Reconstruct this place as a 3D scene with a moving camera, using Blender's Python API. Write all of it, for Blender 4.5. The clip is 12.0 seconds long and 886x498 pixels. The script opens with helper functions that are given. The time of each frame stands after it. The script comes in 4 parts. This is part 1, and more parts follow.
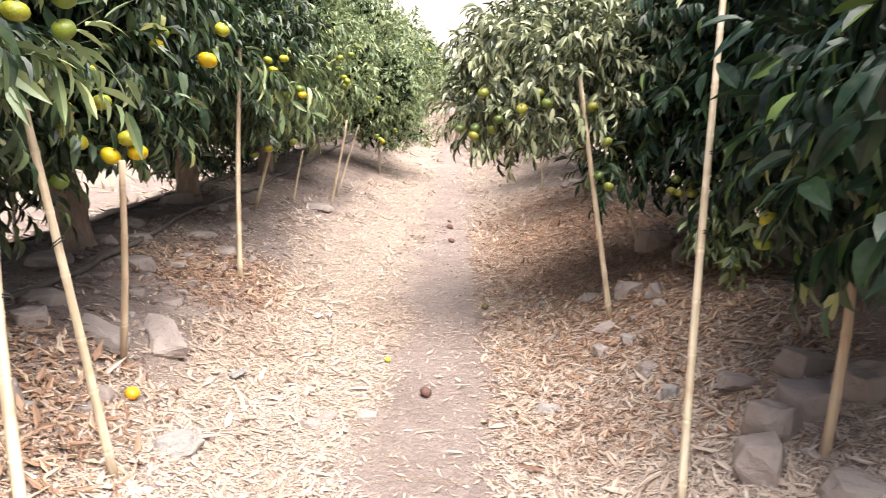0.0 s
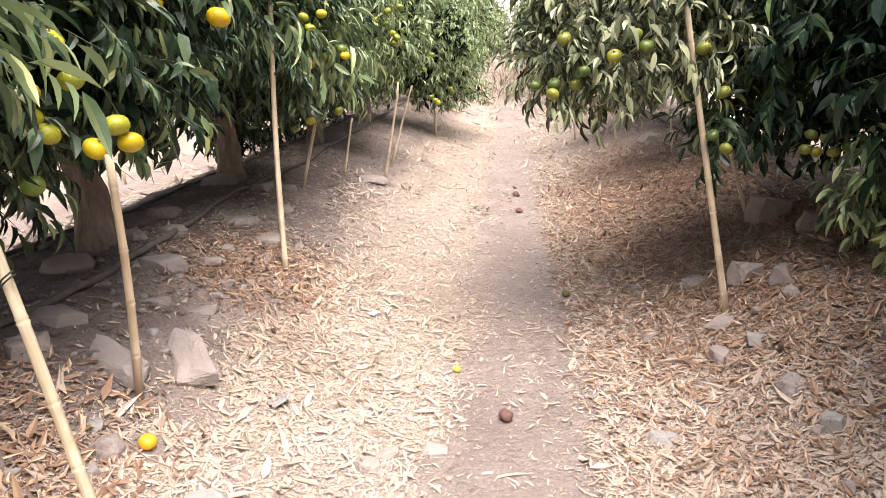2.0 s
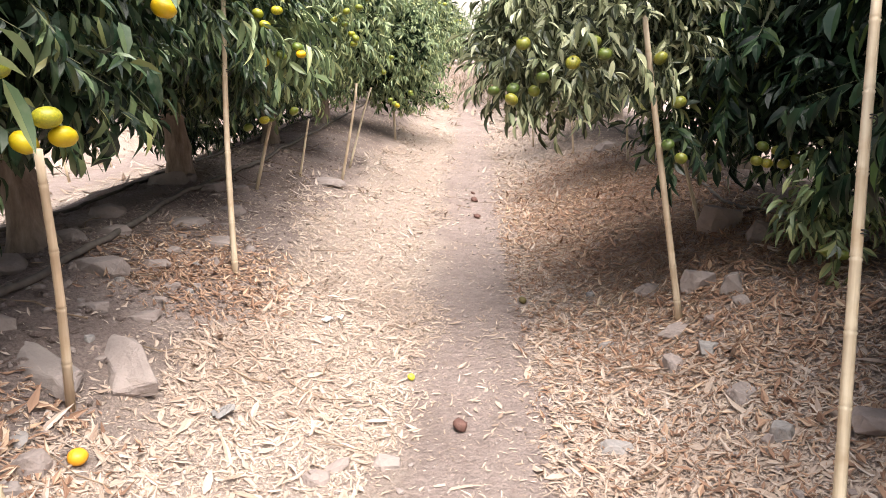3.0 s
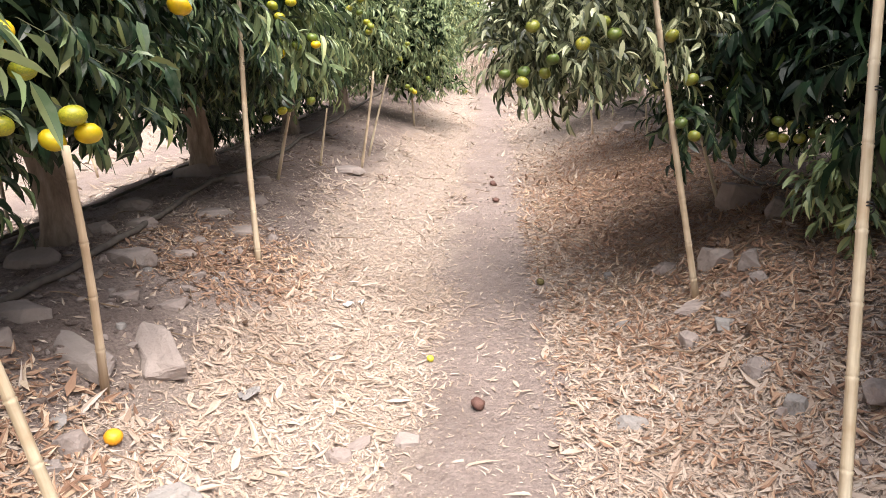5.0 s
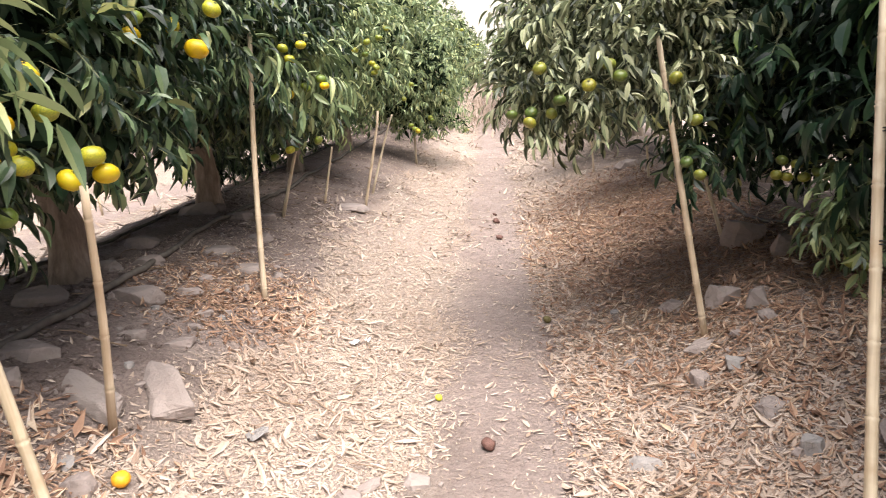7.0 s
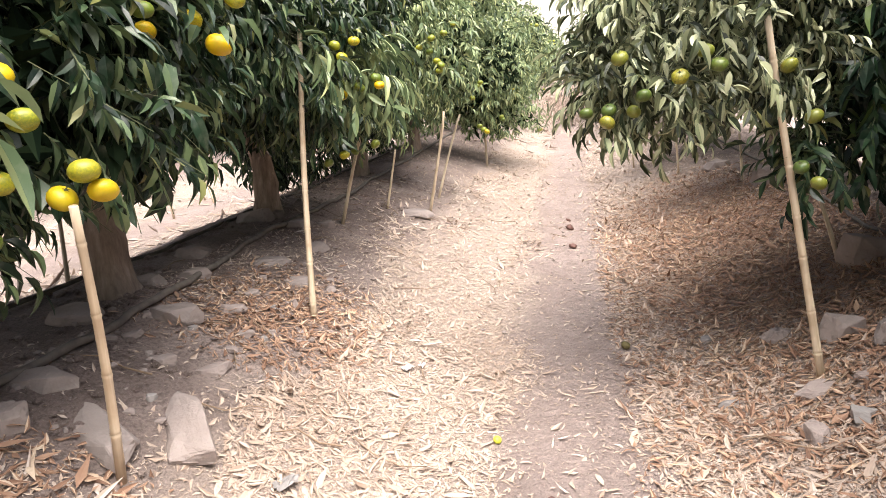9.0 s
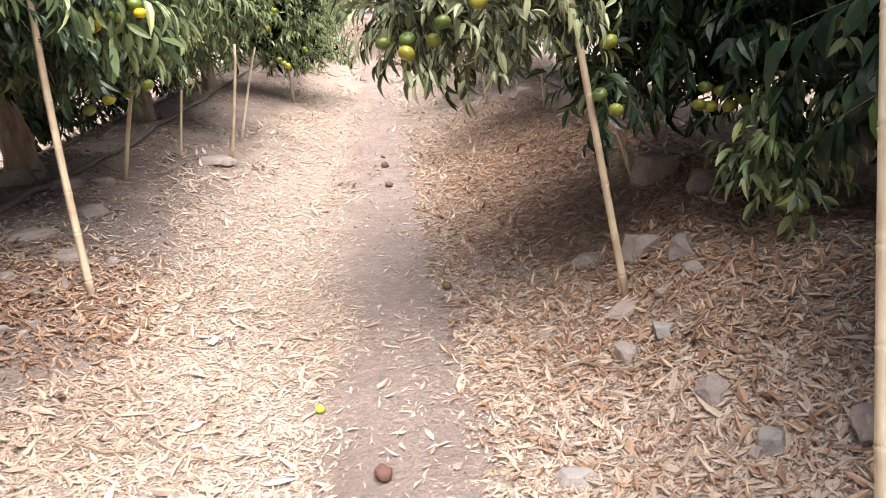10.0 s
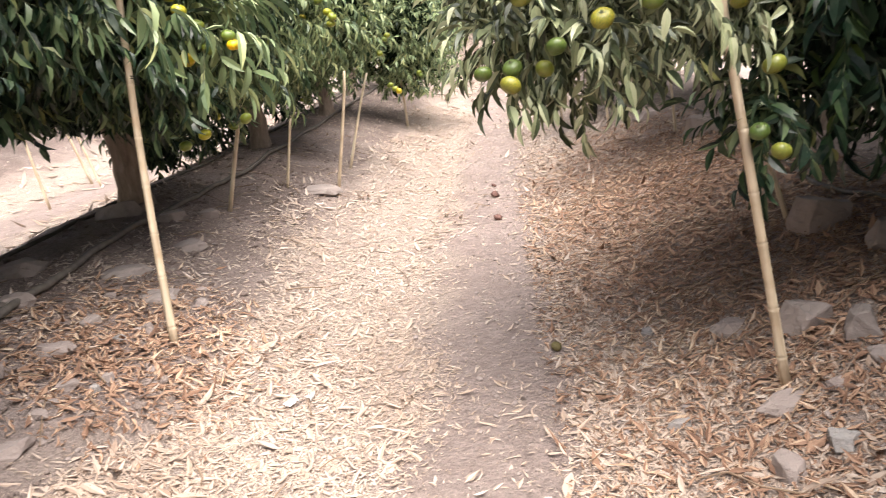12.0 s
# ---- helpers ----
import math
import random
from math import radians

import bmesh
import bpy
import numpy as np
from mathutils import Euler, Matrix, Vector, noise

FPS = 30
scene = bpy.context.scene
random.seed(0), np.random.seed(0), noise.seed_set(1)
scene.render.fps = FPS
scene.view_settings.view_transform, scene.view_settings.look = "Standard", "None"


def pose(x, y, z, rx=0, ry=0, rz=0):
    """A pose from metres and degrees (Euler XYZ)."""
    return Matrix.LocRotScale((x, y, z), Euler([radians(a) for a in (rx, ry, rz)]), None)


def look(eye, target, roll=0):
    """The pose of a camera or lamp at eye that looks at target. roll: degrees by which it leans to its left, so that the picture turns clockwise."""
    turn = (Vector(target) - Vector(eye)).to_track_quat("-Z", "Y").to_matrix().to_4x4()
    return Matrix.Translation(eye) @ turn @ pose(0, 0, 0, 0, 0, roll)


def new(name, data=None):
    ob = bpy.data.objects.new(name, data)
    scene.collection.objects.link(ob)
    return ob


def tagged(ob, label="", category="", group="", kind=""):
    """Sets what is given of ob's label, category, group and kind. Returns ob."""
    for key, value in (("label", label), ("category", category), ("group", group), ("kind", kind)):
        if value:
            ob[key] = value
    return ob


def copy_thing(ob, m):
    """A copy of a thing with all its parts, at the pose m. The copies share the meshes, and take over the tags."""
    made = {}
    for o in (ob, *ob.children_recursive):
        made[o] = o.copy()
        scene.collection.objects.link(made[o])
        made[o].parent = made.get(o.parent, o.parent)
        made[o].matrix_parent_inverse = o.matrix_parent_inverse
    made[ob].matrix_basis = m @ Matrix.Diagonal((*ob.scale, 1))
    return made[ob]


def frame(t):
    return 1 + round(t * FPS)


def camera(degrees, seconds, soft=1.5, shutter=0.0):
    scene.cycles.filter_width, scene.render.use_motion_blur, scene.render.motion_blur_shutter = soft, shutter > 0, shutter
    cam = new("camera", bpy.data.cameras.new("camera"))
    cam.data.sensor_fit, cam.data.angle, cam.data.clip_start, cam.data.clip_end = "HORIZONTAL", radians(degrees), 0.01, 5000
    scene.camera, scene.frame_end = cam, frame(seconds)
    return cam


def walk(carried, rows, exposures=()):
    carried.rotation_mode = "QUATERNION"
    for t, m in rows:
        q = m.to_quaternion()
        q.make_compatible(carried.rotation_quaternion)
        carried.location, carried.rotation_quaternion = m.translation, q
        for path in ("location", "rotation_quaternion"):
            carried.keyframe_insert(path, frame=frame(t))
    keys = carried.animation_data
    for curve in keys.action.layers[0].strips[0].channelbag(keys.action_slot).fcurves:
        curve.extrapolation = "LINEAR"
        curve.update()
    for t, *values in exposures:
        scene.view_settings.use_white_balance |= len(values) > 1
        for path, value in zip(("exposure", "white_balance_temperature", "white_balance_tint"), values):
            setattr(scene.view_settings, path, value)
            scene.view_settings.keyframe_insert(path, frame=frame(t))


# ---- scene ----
cam = camera(70.4, 12.0, 0.8, 0.2)
PATH = [
    (0, (0.101, 1.011, 1.409), (0.081, 2.96, 0.961), 1.8),
    (0.5, (0.145, 1.193, 1.383), (-0.125, 3.118, 0.91), -4.8),
    (1, (0.187, 1.427, 1.397), (0.099, 3.376, 0.954), -3.7),
    (1.5, (0.164, 1.539, 1.395), (-0.023, 3.476, 0.931), -4.1),
    (2, (0.015, 1.633, 1.403), (-0.19, 3.537, 0.827), -1.7),
    (2.5, (-0.013, 1.692, 1.38), (-0.139, 3.575, 0.718), 0.6),
    (2.7, (0.001, 1.694, 1.386), (-0.08, 3.611, 0.822), 0.4),
    (4.3, (0.058, 1.64, 1.398), (-0.022, 3.542, 0.787), -0.6),
    (4.5, (0.067, 1.635, 1.401), (-0.094, 3.528, 0.774), -1.5),
    (5, (0.064, 1.64, 1.397), (-0.086, 3.54, 0.79), -1.9),
    (5.5, (0.054, 1.652, 1.4), (-0.114, 3.557, 0.815), -1.8),
    (6, (0.044, 1.637, 1.398), (-0.148, 3.539, 0.812), -1.7),
    (6.5, (0.034, 1.622, 1.405), (-0.199, 3.533, 0.863), -1.8),
    (7, (0.023, 1.633, 1.406), (-0.124, 3.565, 0.911), -1.9),
    (7.2, (0.024, 1.632, 1.401), (-0.067, 3.569, 0.913), -2.2),
    (8.8, (0.096, 1.986, 1.398), (-0.177, 3.892, 0.854), -5.1),
    (9, (0.051, 2.013, 1.394), (-0.33, 3.915, 0.907), -3.1),
    (9.5, (0.054, 2.125, 1.392), (-0.049, 4.025, 0.776), -3.1),
    (10, (0.105, 2.256, 1.379), (0.262, 4.118, 0.667), -3.6),
    (10.5, (0.193, 2.378, 1.406), (0.378, 4.272, 0.792), -1.6),
    (11, (0.199, 2.449, 1.388), (0.213, 4.353, 0.775), -4.9),
    (11.5, (0.148, 2.608, 1.399), (0.194, 4.52, 0.816), -3.0),
    (12, (0.173, 2.682, 1.389), (-0.029, 4.568, 0.755), -5.6),
]
walk(cam, [(t, look(eye, target, roll)) for t, eye, target, roll in PATH], [(0, 1.72), (1.5, 1.70), (2.5, 1.61), (4.5, 1.49), (6.5, 1.52), (7.2, 1.59), (9, 1.69), (10, 1.62), (11, 1.69), (12, 1.69)])

# ---- light ----
SUN_TILT, SUN_TURN = 19.0, 145.0          # degrees from the zenith; where the sun stands, clockwise from +y
world = bpy.data.worlds.new("sky")
scene.world = world
world.use_nodes = True
wn, wl = world.node_tree.nodes, world.node_tree.links
sky = wn.new("ShaderNodeTexSky")
sky.sky_type, sky.sun_disc = "NISHITA", False
sky.sun_elevation, sky.sun_rotation = radians(90 - SUN_TILT), radians(SUN_TURN)
sky.air_density, sky.dust_density, sky.ozone_density = 0.8, 7.0, 0.6
wl.new(sky.outputs[0], wn["Background"].inputs[0])
wn["Background"].inputs[1].default_value = 0.10
sun = new("sun", bpy.data.lights.new("sun", "SUN"))
sun.data.energy, sun.data.angle, sun.data.color = 3.0, radians(62), (1.0, 0.98, 0.95)
sun.matrix_world = look((6 * math.sin(radians(SUN_TURN)), 6 * math.cos(radians(SUN_TURN)),
                         6 / math.tan(radians(SUN_TILT))), (0, 0, 0))

# ---- materials ----


class Mat:
    """A node material with short ways to add nodes."""

    def __init__(self, name, rough=0.8, spec=0.5):
        self.m = bpy.data.materials.new(name)
        self.m.use_nodes = True
        self.t = self.m.node_tree
        self.b = self.t.nodes["Principled BSDF"]
        self.b.inputs["Roughness"].default_value = rough
        self.b.inputs["Specular IOR Level"].default_value = spec

    def put(self, socket, value):
        if isinstance(value, bpy.types.NodeSocket):
            self.t.links.new(value, socket)
        else:
            socket.default_value = value

    def node(self, kind, **ins):
        n = self.t.nodes.new(kind)
        for k, v in ins.items():
            self.put(n.inputs[k.replace("_", " ")], v)
        return n

    def coord(self, which="Object"):
        return self.t.nodes.new("ShaderNodeTexCoord").outputs[which]

    def where(self):
        return self.t.nodes.new("ShaderNodeNewGeometry").outputs["Position"]

    def noise(self, vec, scale, detail=4.0, rough=0.55):
        n = self.node("ShaderNodeTexNoise", Vector=vec, Scale=scale, Detail=detail, Roughness=rough)
        return n.outputs["Fac"]

    def ramp(self, fac, stops):
        n = self.node("ShaderNodeValToRGB", Fac=fac)
        e = n.color_ramp.elements
        while len(e) < len(stops):
            e.new(0.5)
        for k, (at, c) in enumerate(stops):
            e[k].position, e[k].color = at, (*c, 1)
        return n.outputs[0]

    def mix(self, fac, a, b, how="MIX"):
        n = self.t.nodes.new("ShaderNodeMix")
        n.data_type, n.blend_type = "RGBA", how
        self.put(n.inputs["Factor"], fac)
        for key, v in ((6, a), (7, b)):
            self.put(n.inputs[key], v if isinstance(v, bpy.types.NodeSocket) else (*v, 1))
        return n.outputs[2]

    def colour(self, c):
        self.put(self.b.inputs["Base Color"], c)
        return self

    def bump(self, height, strength, distance):
        n = self.node("ShaderNodeBump", Height=height, Strength=strength, Distance=distance)
        self.t.links.new(n.outputs[0], self.b.inputs["Normal"])
        return self

    def island(self):
        return self.t.nodes.new("ShaderNodeNewGeometry").outputs["Random Per Island"]

    def thing(self):
        return self.t.nodes.new("ShaderNodeObjectInfo").outputs["Random"]

    def glow_through(self, colour, share):
        """Lets some light through a thin leaf."""
        tr = self.node("ShaderNodeBsdfTranslucent", Color=colour)
        mx = self.node("ShaderNodeMixShader", Fac=share)
        out = self.t.nodes["Material Output"]
        self.t.links.new(self.b.outputs[0], mx.inputs[1])
        self.t.links.new(tr.outputs[0], mx.inputs[2])
        self.t.links.new(mx.outputs[0], out.inputs["Surface"])
        return self


def leaf_material(name, stops, rough, share, dusty=0.22, gloss=0.4):
    k = Mat(name, rough, gloss)
    c = k.ramp(k.island(), stops)
    dust = k.ramp(k.noise(k.where(), 35.0, 3), [(0.48, (0, 0, 0)), (0.8, (dusty, dusty, dusty))])
    c2 = k.mix(dust, c, (0.30, 0.29, 0.22))
    k.colour(c2).glow_through(c, share)
    k.bump(k.noise(k.where(), 90.0, 2), 0.15, 0.002)
    return k.m


M_LEAF = leaf_material("leaf_green", [(0.0, (0.005, 0.014, 0.007)), (0.38, (0.016, 0.038, 0.018)), (0.68, (0.056, 0.094, 0.044)),
                                      (0.93, (0.15, 0.20, 0.09)), (1.0, (0.26, 0.26, 0.09))], 0.34, 0.12)
# lighter greens; both ramps are also brightened for sun and haze on far crowns
M_LEAF_LIGHT_SUNLIT = leaf_material("leaf_light_green_sunlit", [(0.0, (0.036, 0.066, 0.032)), (0.3, (0.13, 0.185, 0.086)), (0.75, (0.30, 0.37, 0.18)), (1.0, (0.43, 0.45, 0.21))], 0.4, 0.2)
M_LEAF_MID_SUNLIT = leaf_material("leaf_mid_green_sunlit", [(0.0, (0.012, 0.026, 0.014)), (0.3, (0.05, 0.085, 0.04)), (0.62, (0.17, 0.225, 0.105)), (1.0, (0.38, 0.41, 0.18))], 0.38, 0.16)
# dusty olive; the cream end of the ramp also paints in highlights
M_LEAF_DUSTY_LIT = leaf_material("leaf_olive_dusty_lit", [(0.0, (0.010, 0.018, 0.008)), (0.36, (0.075, 0.094, 0.046)), (0.70, (0.31, 0.335, 0.185)),
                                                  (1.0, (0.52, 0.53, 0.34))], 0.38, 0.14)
# deep green, darkened further for the shadow the near right crowns hang in
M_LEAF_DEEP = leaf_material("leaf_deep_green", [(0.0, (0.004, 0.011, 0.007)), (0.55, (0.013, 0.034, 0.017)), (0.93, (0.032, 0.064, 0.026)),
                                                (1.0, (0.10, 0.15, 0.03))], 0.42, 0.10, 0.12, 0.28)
# darkened copy of the leaf green: the shade inside a crown is in the colour
M_LEAF_PAINTED_SHADE = leaf_material("leaf_green_painted_shade", [(0.0, (0.006, 0.013, 0.007)), (1.0, (0.020, 0.034, 0.016))], 0.8, 0.03, 0.0, 0.05)


def soil_material():
    k = Mat("dusty_soil", 0.95, 0.2)
    p = k.where()
    c = k.ramp(k.noise(p, 2.2, 5), [(0.3, (0.215, 0.163, 0.143)), (0.5, (0.305, 0.235, 0.21)), (0.7, (0.40, 0.318, 0.286))])
    c = k.mix(k.ramp(k.noise(p, 70.0, 3), [(0.42, (0, 0, 0)), (0.68, (0.6, 0.6, 0.6))]), c, (0.125, 0.098, 0.088))
    c = k.mix(k.ramp(k.noise(p, 210.0, 2), [(0.55, (0, 0, 0)), (0.72, (0.5, 0.5, 0.5))]), c, (0.40, 0.335, 0.30))
    x = k.node("ShaderNodeSeparateXYZ", Vector=p).outputs[0]
    wob = k.node("ShaderNodeMapRange", Value=k.noise(p, 3.0, 5), To_Min=-0.45, To_Max=0.45).outputs[0]
    add = k.node("ShaderNodeMath", Value=x)
    k.t.links.new(wob, add.inputs[1])
    off = k.node("ShaderNodeMath", Value=add.outputs[0])
    off.inputs[1].default_value = 2.3
    per = k.node("ShaderNodeMath", Value=off.outputs[0])
    per.operation = "FLOORED_MODULO"
    per.inputs[1].default_value = 4.8
    across = k.node("ShaderNodeMapRange", Value=per.outputs[0], From_Max=4.8).outputs[0]
    straw = k.ramp(across, [(0.20, (0, 0, 0)), (0.27, (0.8, 0.8, 0.8)), (0.40, (0.85, 0.85, 0.85)), (0.455, (0.10, 0.10, 0.10)), (0.545, (0.10, 0.10, 0.10)),
                            (0.60, (0.85, 0.85, 0.85)), (0.74, (0.6, 0.6, 0.6)), (0.90, (0, 0, 0))])
    crumbs = k.ramp(k.noise(p, 110.0, 4, 0.7), [(0.36, (0.32, 0.25, 0.208)), (0.5, (0.43, 0.345, 0.297)), (0.64, (0.54, 0.45, 0.392))])
    c = k.mix(straw, c, crumbs)
    trod = k.ramp(across, [(0.42, (0, 0, 0)), (0.47, (0.5, 0.5, 0.5)), (0.54, (0.5, 0.5, 0.5)), (0.60, (0, 0, 0))])
    c = k.mix(trod, c, k.ramp(k.noise(p, 14.0, 6, 0.7), [(0.35, (0.30, 0.234, 0.214)), (0.65, (0.44, 0.355, 0.328))]))
    k.colour(c)
    h = k.node("ShaderNodeMath", Value=k.noise(p, 30.0, 6, 0.7))
    return k.bump(h.inputs[0].links[0].from_socket, 1.0, 0.05).m


def litter_material(name, stops):
    k = Mat(name, 0.8, 0.3)
    low = k.node("ShaderNodeMapRange", Value=k.noise(k.where(), 1.1, 3), From_Min=0.3, From_Max=0.7, To_Min=-0.22, To_Max=0.22)
    f = k.node("ShaderNodeMath", Value=k.island())
    k.t.links.new(low.outputs[0], f.inputs[1])
    c = k.ramp(f.outputs[0], stops)
    c = k.mix(k.ramp(k.noise(k.where(), 60.0, 3), [(0.4, (0, 0, 0)), (0.75, (0.45, 0.45, 0.45))]), c, stops[1][1])
    k.colour(c).glow_through(c, 0.12)
    return k.m


def rock_material(name, a, b):
    k = Mat(name, 0.9, 0.25)
    p = k.coord()
    c = k.ramp(k.noise(p, 6.0, 6, 0.65), [(0.3, a), (0.7, b)])
    c = k.mix(k.ramp(k.noise(p, 45.0, 3), [(0.5, (0, 0, 0)), (0.7, (0.5, 0.5, 0.5))]), c, (0.22, 0.18, 0.16))
    v = k.mix(0.35, c, k.ramp(k.thing(), [(0.0, (0.27, 0.22, 0.20)), (0.5, (0.34, 0.29, 0.265)), (1.0, (0.24, 0.22, 0.21))]))
    k.colour(v).bump(k.noise(p, 28.0, 6, 0.7), 0.6, 0.015)
    return k.m


def bamboo_material():
    k = Mat("bamboo", 0.5, 0.4)
    p = k.coord()
    s = k.node("ShaderNodeMapping", Vector=p, Scale=(60.0, 60.0, 2.5)).outputs[0]
    c = k.ramp(k.noise(s, 1.0, 4), [(0.3, (0.44, 0.35, 0.235)), (0.55, (0.61, 0.515, 0.375)), (0.75, (0.73, 0.655, 0.51))])
    c = k.mix(k.ramp(k.noise(p, 9.0, 4), [(0.5, (0, 0, 0)), (0.72, (0.7, 0.7, 0.7))]), c, (0.38, 0.26, 0.15))
    c = k.mix(k.ramp(k.thing(), [(0.0, (0, 0, 0)), (1.0, (0.35, 0.35, 0.35))]), c, (0.40, 0.25, 0.16))
    k.colour(c).bump(k.noise(s, 1.0, 4), 0.25, 0.004)
    return k.m


def bark_material():
    k = Mat("bark", 0.9, 0.2)
    p = k.coord()
    s = k.node("ShaderNodeMapping", Vector=p, Scale=(14.0, 14.0, 3.5)).outputs[0]
    c = k.ramp(k.noise(s, 1.6, 6, 0.65), [(0.3, (0.17, 0.13, 0.105)), (0.55, (0.30, 0.24, 0.195)), (0.75, (0.42, 0.355, 0.30))])
    k.colour(c).bump(k.noise(s, 2.2, 6, 0.7), 0.7, 0.02)
    return k.m


def fruit_material(name, stops):
    k = Mat(name, 0.38, 0.5)
    p = k.coord()
    f = k.node("ShaderNodeMath", **{"Value": k.thing()})
    f.operation = "ADD"
    sub = k.node("ShaderNodeMapRange", Value=k.noise(p, 14.0, 2), To_Min=-0.35, To_Max=0.35)
    k.t.links.new(sub.outputs[0], f.inputs[1])
    c = k.ramp(f.outputs[0], stops)
    k.colour(c).bump(k.noise(p, 420.0, 2), 0.25, 0.001)
    k.b.inputs["Subsurface Weight"].default_value = 0.05
    return k.m


def plain(name, colour, rough=0.6, spec=0.4, vary=0.3, scale=20.0):
    k = Mat(name, rough, spec)
    p = k.coord()
    dark = tuple(v * (1 - vary) for v in colour)
    k.colour(k.ramp(k.noise(p, scale, 5), [(0.35, dark), (0.65, colour)])).bump(k.noise(p, scale * 3, 4), 0.3, 0.004)
    return k.m


M_SOIL, M_BAMBOO, M_BARK = soil_material(), bamboo_material(), bark_material()
M_LITTER = litter_material("dry_leaf_bleached", [(0.0, (0.30, 0.215, 0.162)), (0.2, (0.405, 0.31, 0.247)), (0.55, (0.465, 0.37, 0.303)), (0.88, (0.515, 0.425, 0.358)), (1.0, (0.59, 0.51, 0.45))])
M_LITTER_BROWN = litter_material("dry_leaf_russet", [(0.0, (0.13, 0.072, 0.048)), (0.35, (0.265, 0.155, 0.104)), (0.7, (0.41, 0.265, 0.18)), (0.9, (0.53, 0.385, 0.27)), (1.0, (0.62, 0.50, 0.38))])
M_ROCK = rock_material("rock_mauve", (0.215, 0.172, 0.158), (0.36, 0.30, 0.275))
M_GREYROCK = rock_material("rock_grey", (0.22, 0.21, 0.205), (0.37, 0.35, 0.335))
M_RIPE = fruit_material("mandarin_ripening", [(0.0, (0.13, 0.19, 0.03)), (0.35, (0.22, 0.26, 0.03)), (0.7, (0.48, 0.42, 0.015)), (0.95, (0.72, 0.47, 0.01)), (1.0, (0.80, 0.42, 0.01))])
M_UNRIPE = fruit_material("mandarin_unripe", [(0.0, (0.07, 0.11, 0.024)), (0.5, (0.13, 0.165, 0.028)), (0.9, (0.20, 0.205, 0.03)), (1.0, (0.30, 0.27, 0.028))])
M_GOLD = fruit_material("mandarin_golden", [(0.0, (0.55, 0.44, 0.012)), (0.5, (0.68, 0.46, 0.01)), (1.0, (0.80, 0.44, 0.01))])
M_TURNING = fruit_material("mandarin_turning", [(0.0, (0.12, 0.17, 0.028)), (0.6, (0.22, 0.25, 0.03)), (0.9, (0.38, 0.36, 0.025)), (1.0, (0.58, 0.44, 0.02))])
M_SHRIVELLED = plain("shrivelled_fruit", (0.17, 0.14, 0.06), 0.7, 0.3, 0.4, 30.0)
M_LIME = fruit_material("fruit_yellow", [(0.0, (0.56, 0.54, 0.05)), (1.0, (0.66, 0.58, 0.05))])
M_FALLEN = fruit_material("mandarin_orange", [(0.0, (0.80, 0.36, 0.02)), (1.0, (0.88, 0.40, 0.02))])
M_HOSE = plain("hose_black_dusty", (0.16, 0.137, 0.118), 0.75)
M_TIE = plain("tie_dark", (0.03, 0.03, 0.03), 0.8)
M_TWIG = plain("twig_green_brown", (0.10, 0.11, 0.05), 0.8)
M_STICK = plain("dead_twig", (0.27, 0.19, 0.13), 0.9)
M_PLASTIC = plain("white_scrap", (0.78, 0.78, 0.76), 0.5, 0.4, 0.1)
M_GREYSCRAP = plain("grey_scrap", (0.27, 0.25, 0.24), 0.6)
M_ROTTEN = plain("rotten_fruit", (0.17, 0.085, 0.068), 0.7, 0.4, 0.5, 30.0)
M_HILL = plain("dry_hill", (0.33, 0.305, 0.27), 1.0, 0.1, 0.15, 0.03)

# ---- helpers of this scene ----


def sm(t):
    t = np.clip(t, 0, 1)
    return t * t * (3 - 2 * t)


def ground_z(x, y):
    """Height of the ground: flat alleys between the raised rows of trees, rising gently far ahead."""
    x, y = np.asarray(x, float), np.asarray(y, float)
    u = np.abs((x + 2.3) % 4.8 - 2.4)
    wide = 1.5 + np.where(x < 0.1, 0.45 * sm((y - 3.8) / 1.5), 0)
    near = 1 - sm((np.hypot(x, y - 15) - 45) / 25)
    high = np.where(x < 0.1, 0.50, 0.50 - 0.10 * sm((y - 5) / 3))
    z = high * sm((u - 0.45) / wide) * near
    bump = 0.014 * np.sin(3.1 * x + 1.7 * np.sin(2.3 * y)) * np.sin(2.7 * y + 0.6 * x)
    bump += 0.008 * np.sin(9.3 * x + 2.1 * np.sin(5.1 * y)) * np.sin(8.1 * y + 1.9 * np.sin(4 * x))
    bump += 0.004 * np.sin(23 * x + 3 * np.sin(11 * y)) * np.sin(19 * y + 2 * np.sin(13 * x))
    bump *= (0.35 + 0.9 * sm((u - 0.5) / 0.6)) * near
    rise = 0.045 * 2.5 * np.log1p(np.exp(np.clip((y - 12) / 2.5, -30, 30)))
    return z + bump + np.minimum(rise, 3.5)


def gz(x, y):
    return float(ground_z(x, y))


def mesh_from(name, verts, faces, mats, smooth=False):
    me = bpy.data.meshes.new(name)
    me.from_pydata([tuple(v) for v in verts], [], faces)
    for m in mats if isinstance(mats, (list, tuple)) else [mats]:
        me.materials.append(m)
    if smooth:
        me.polygons.foreach_set("use_smooth", [True] * len(me.polygons))
    me.update()
    return me


def child(name, me, parent, label="", at=None):
    ob = new(name, me)
    ob.parent = parent
    if at is not None:
        ob.matrix_basis = at
    return tagged(ob, label) if label else ob


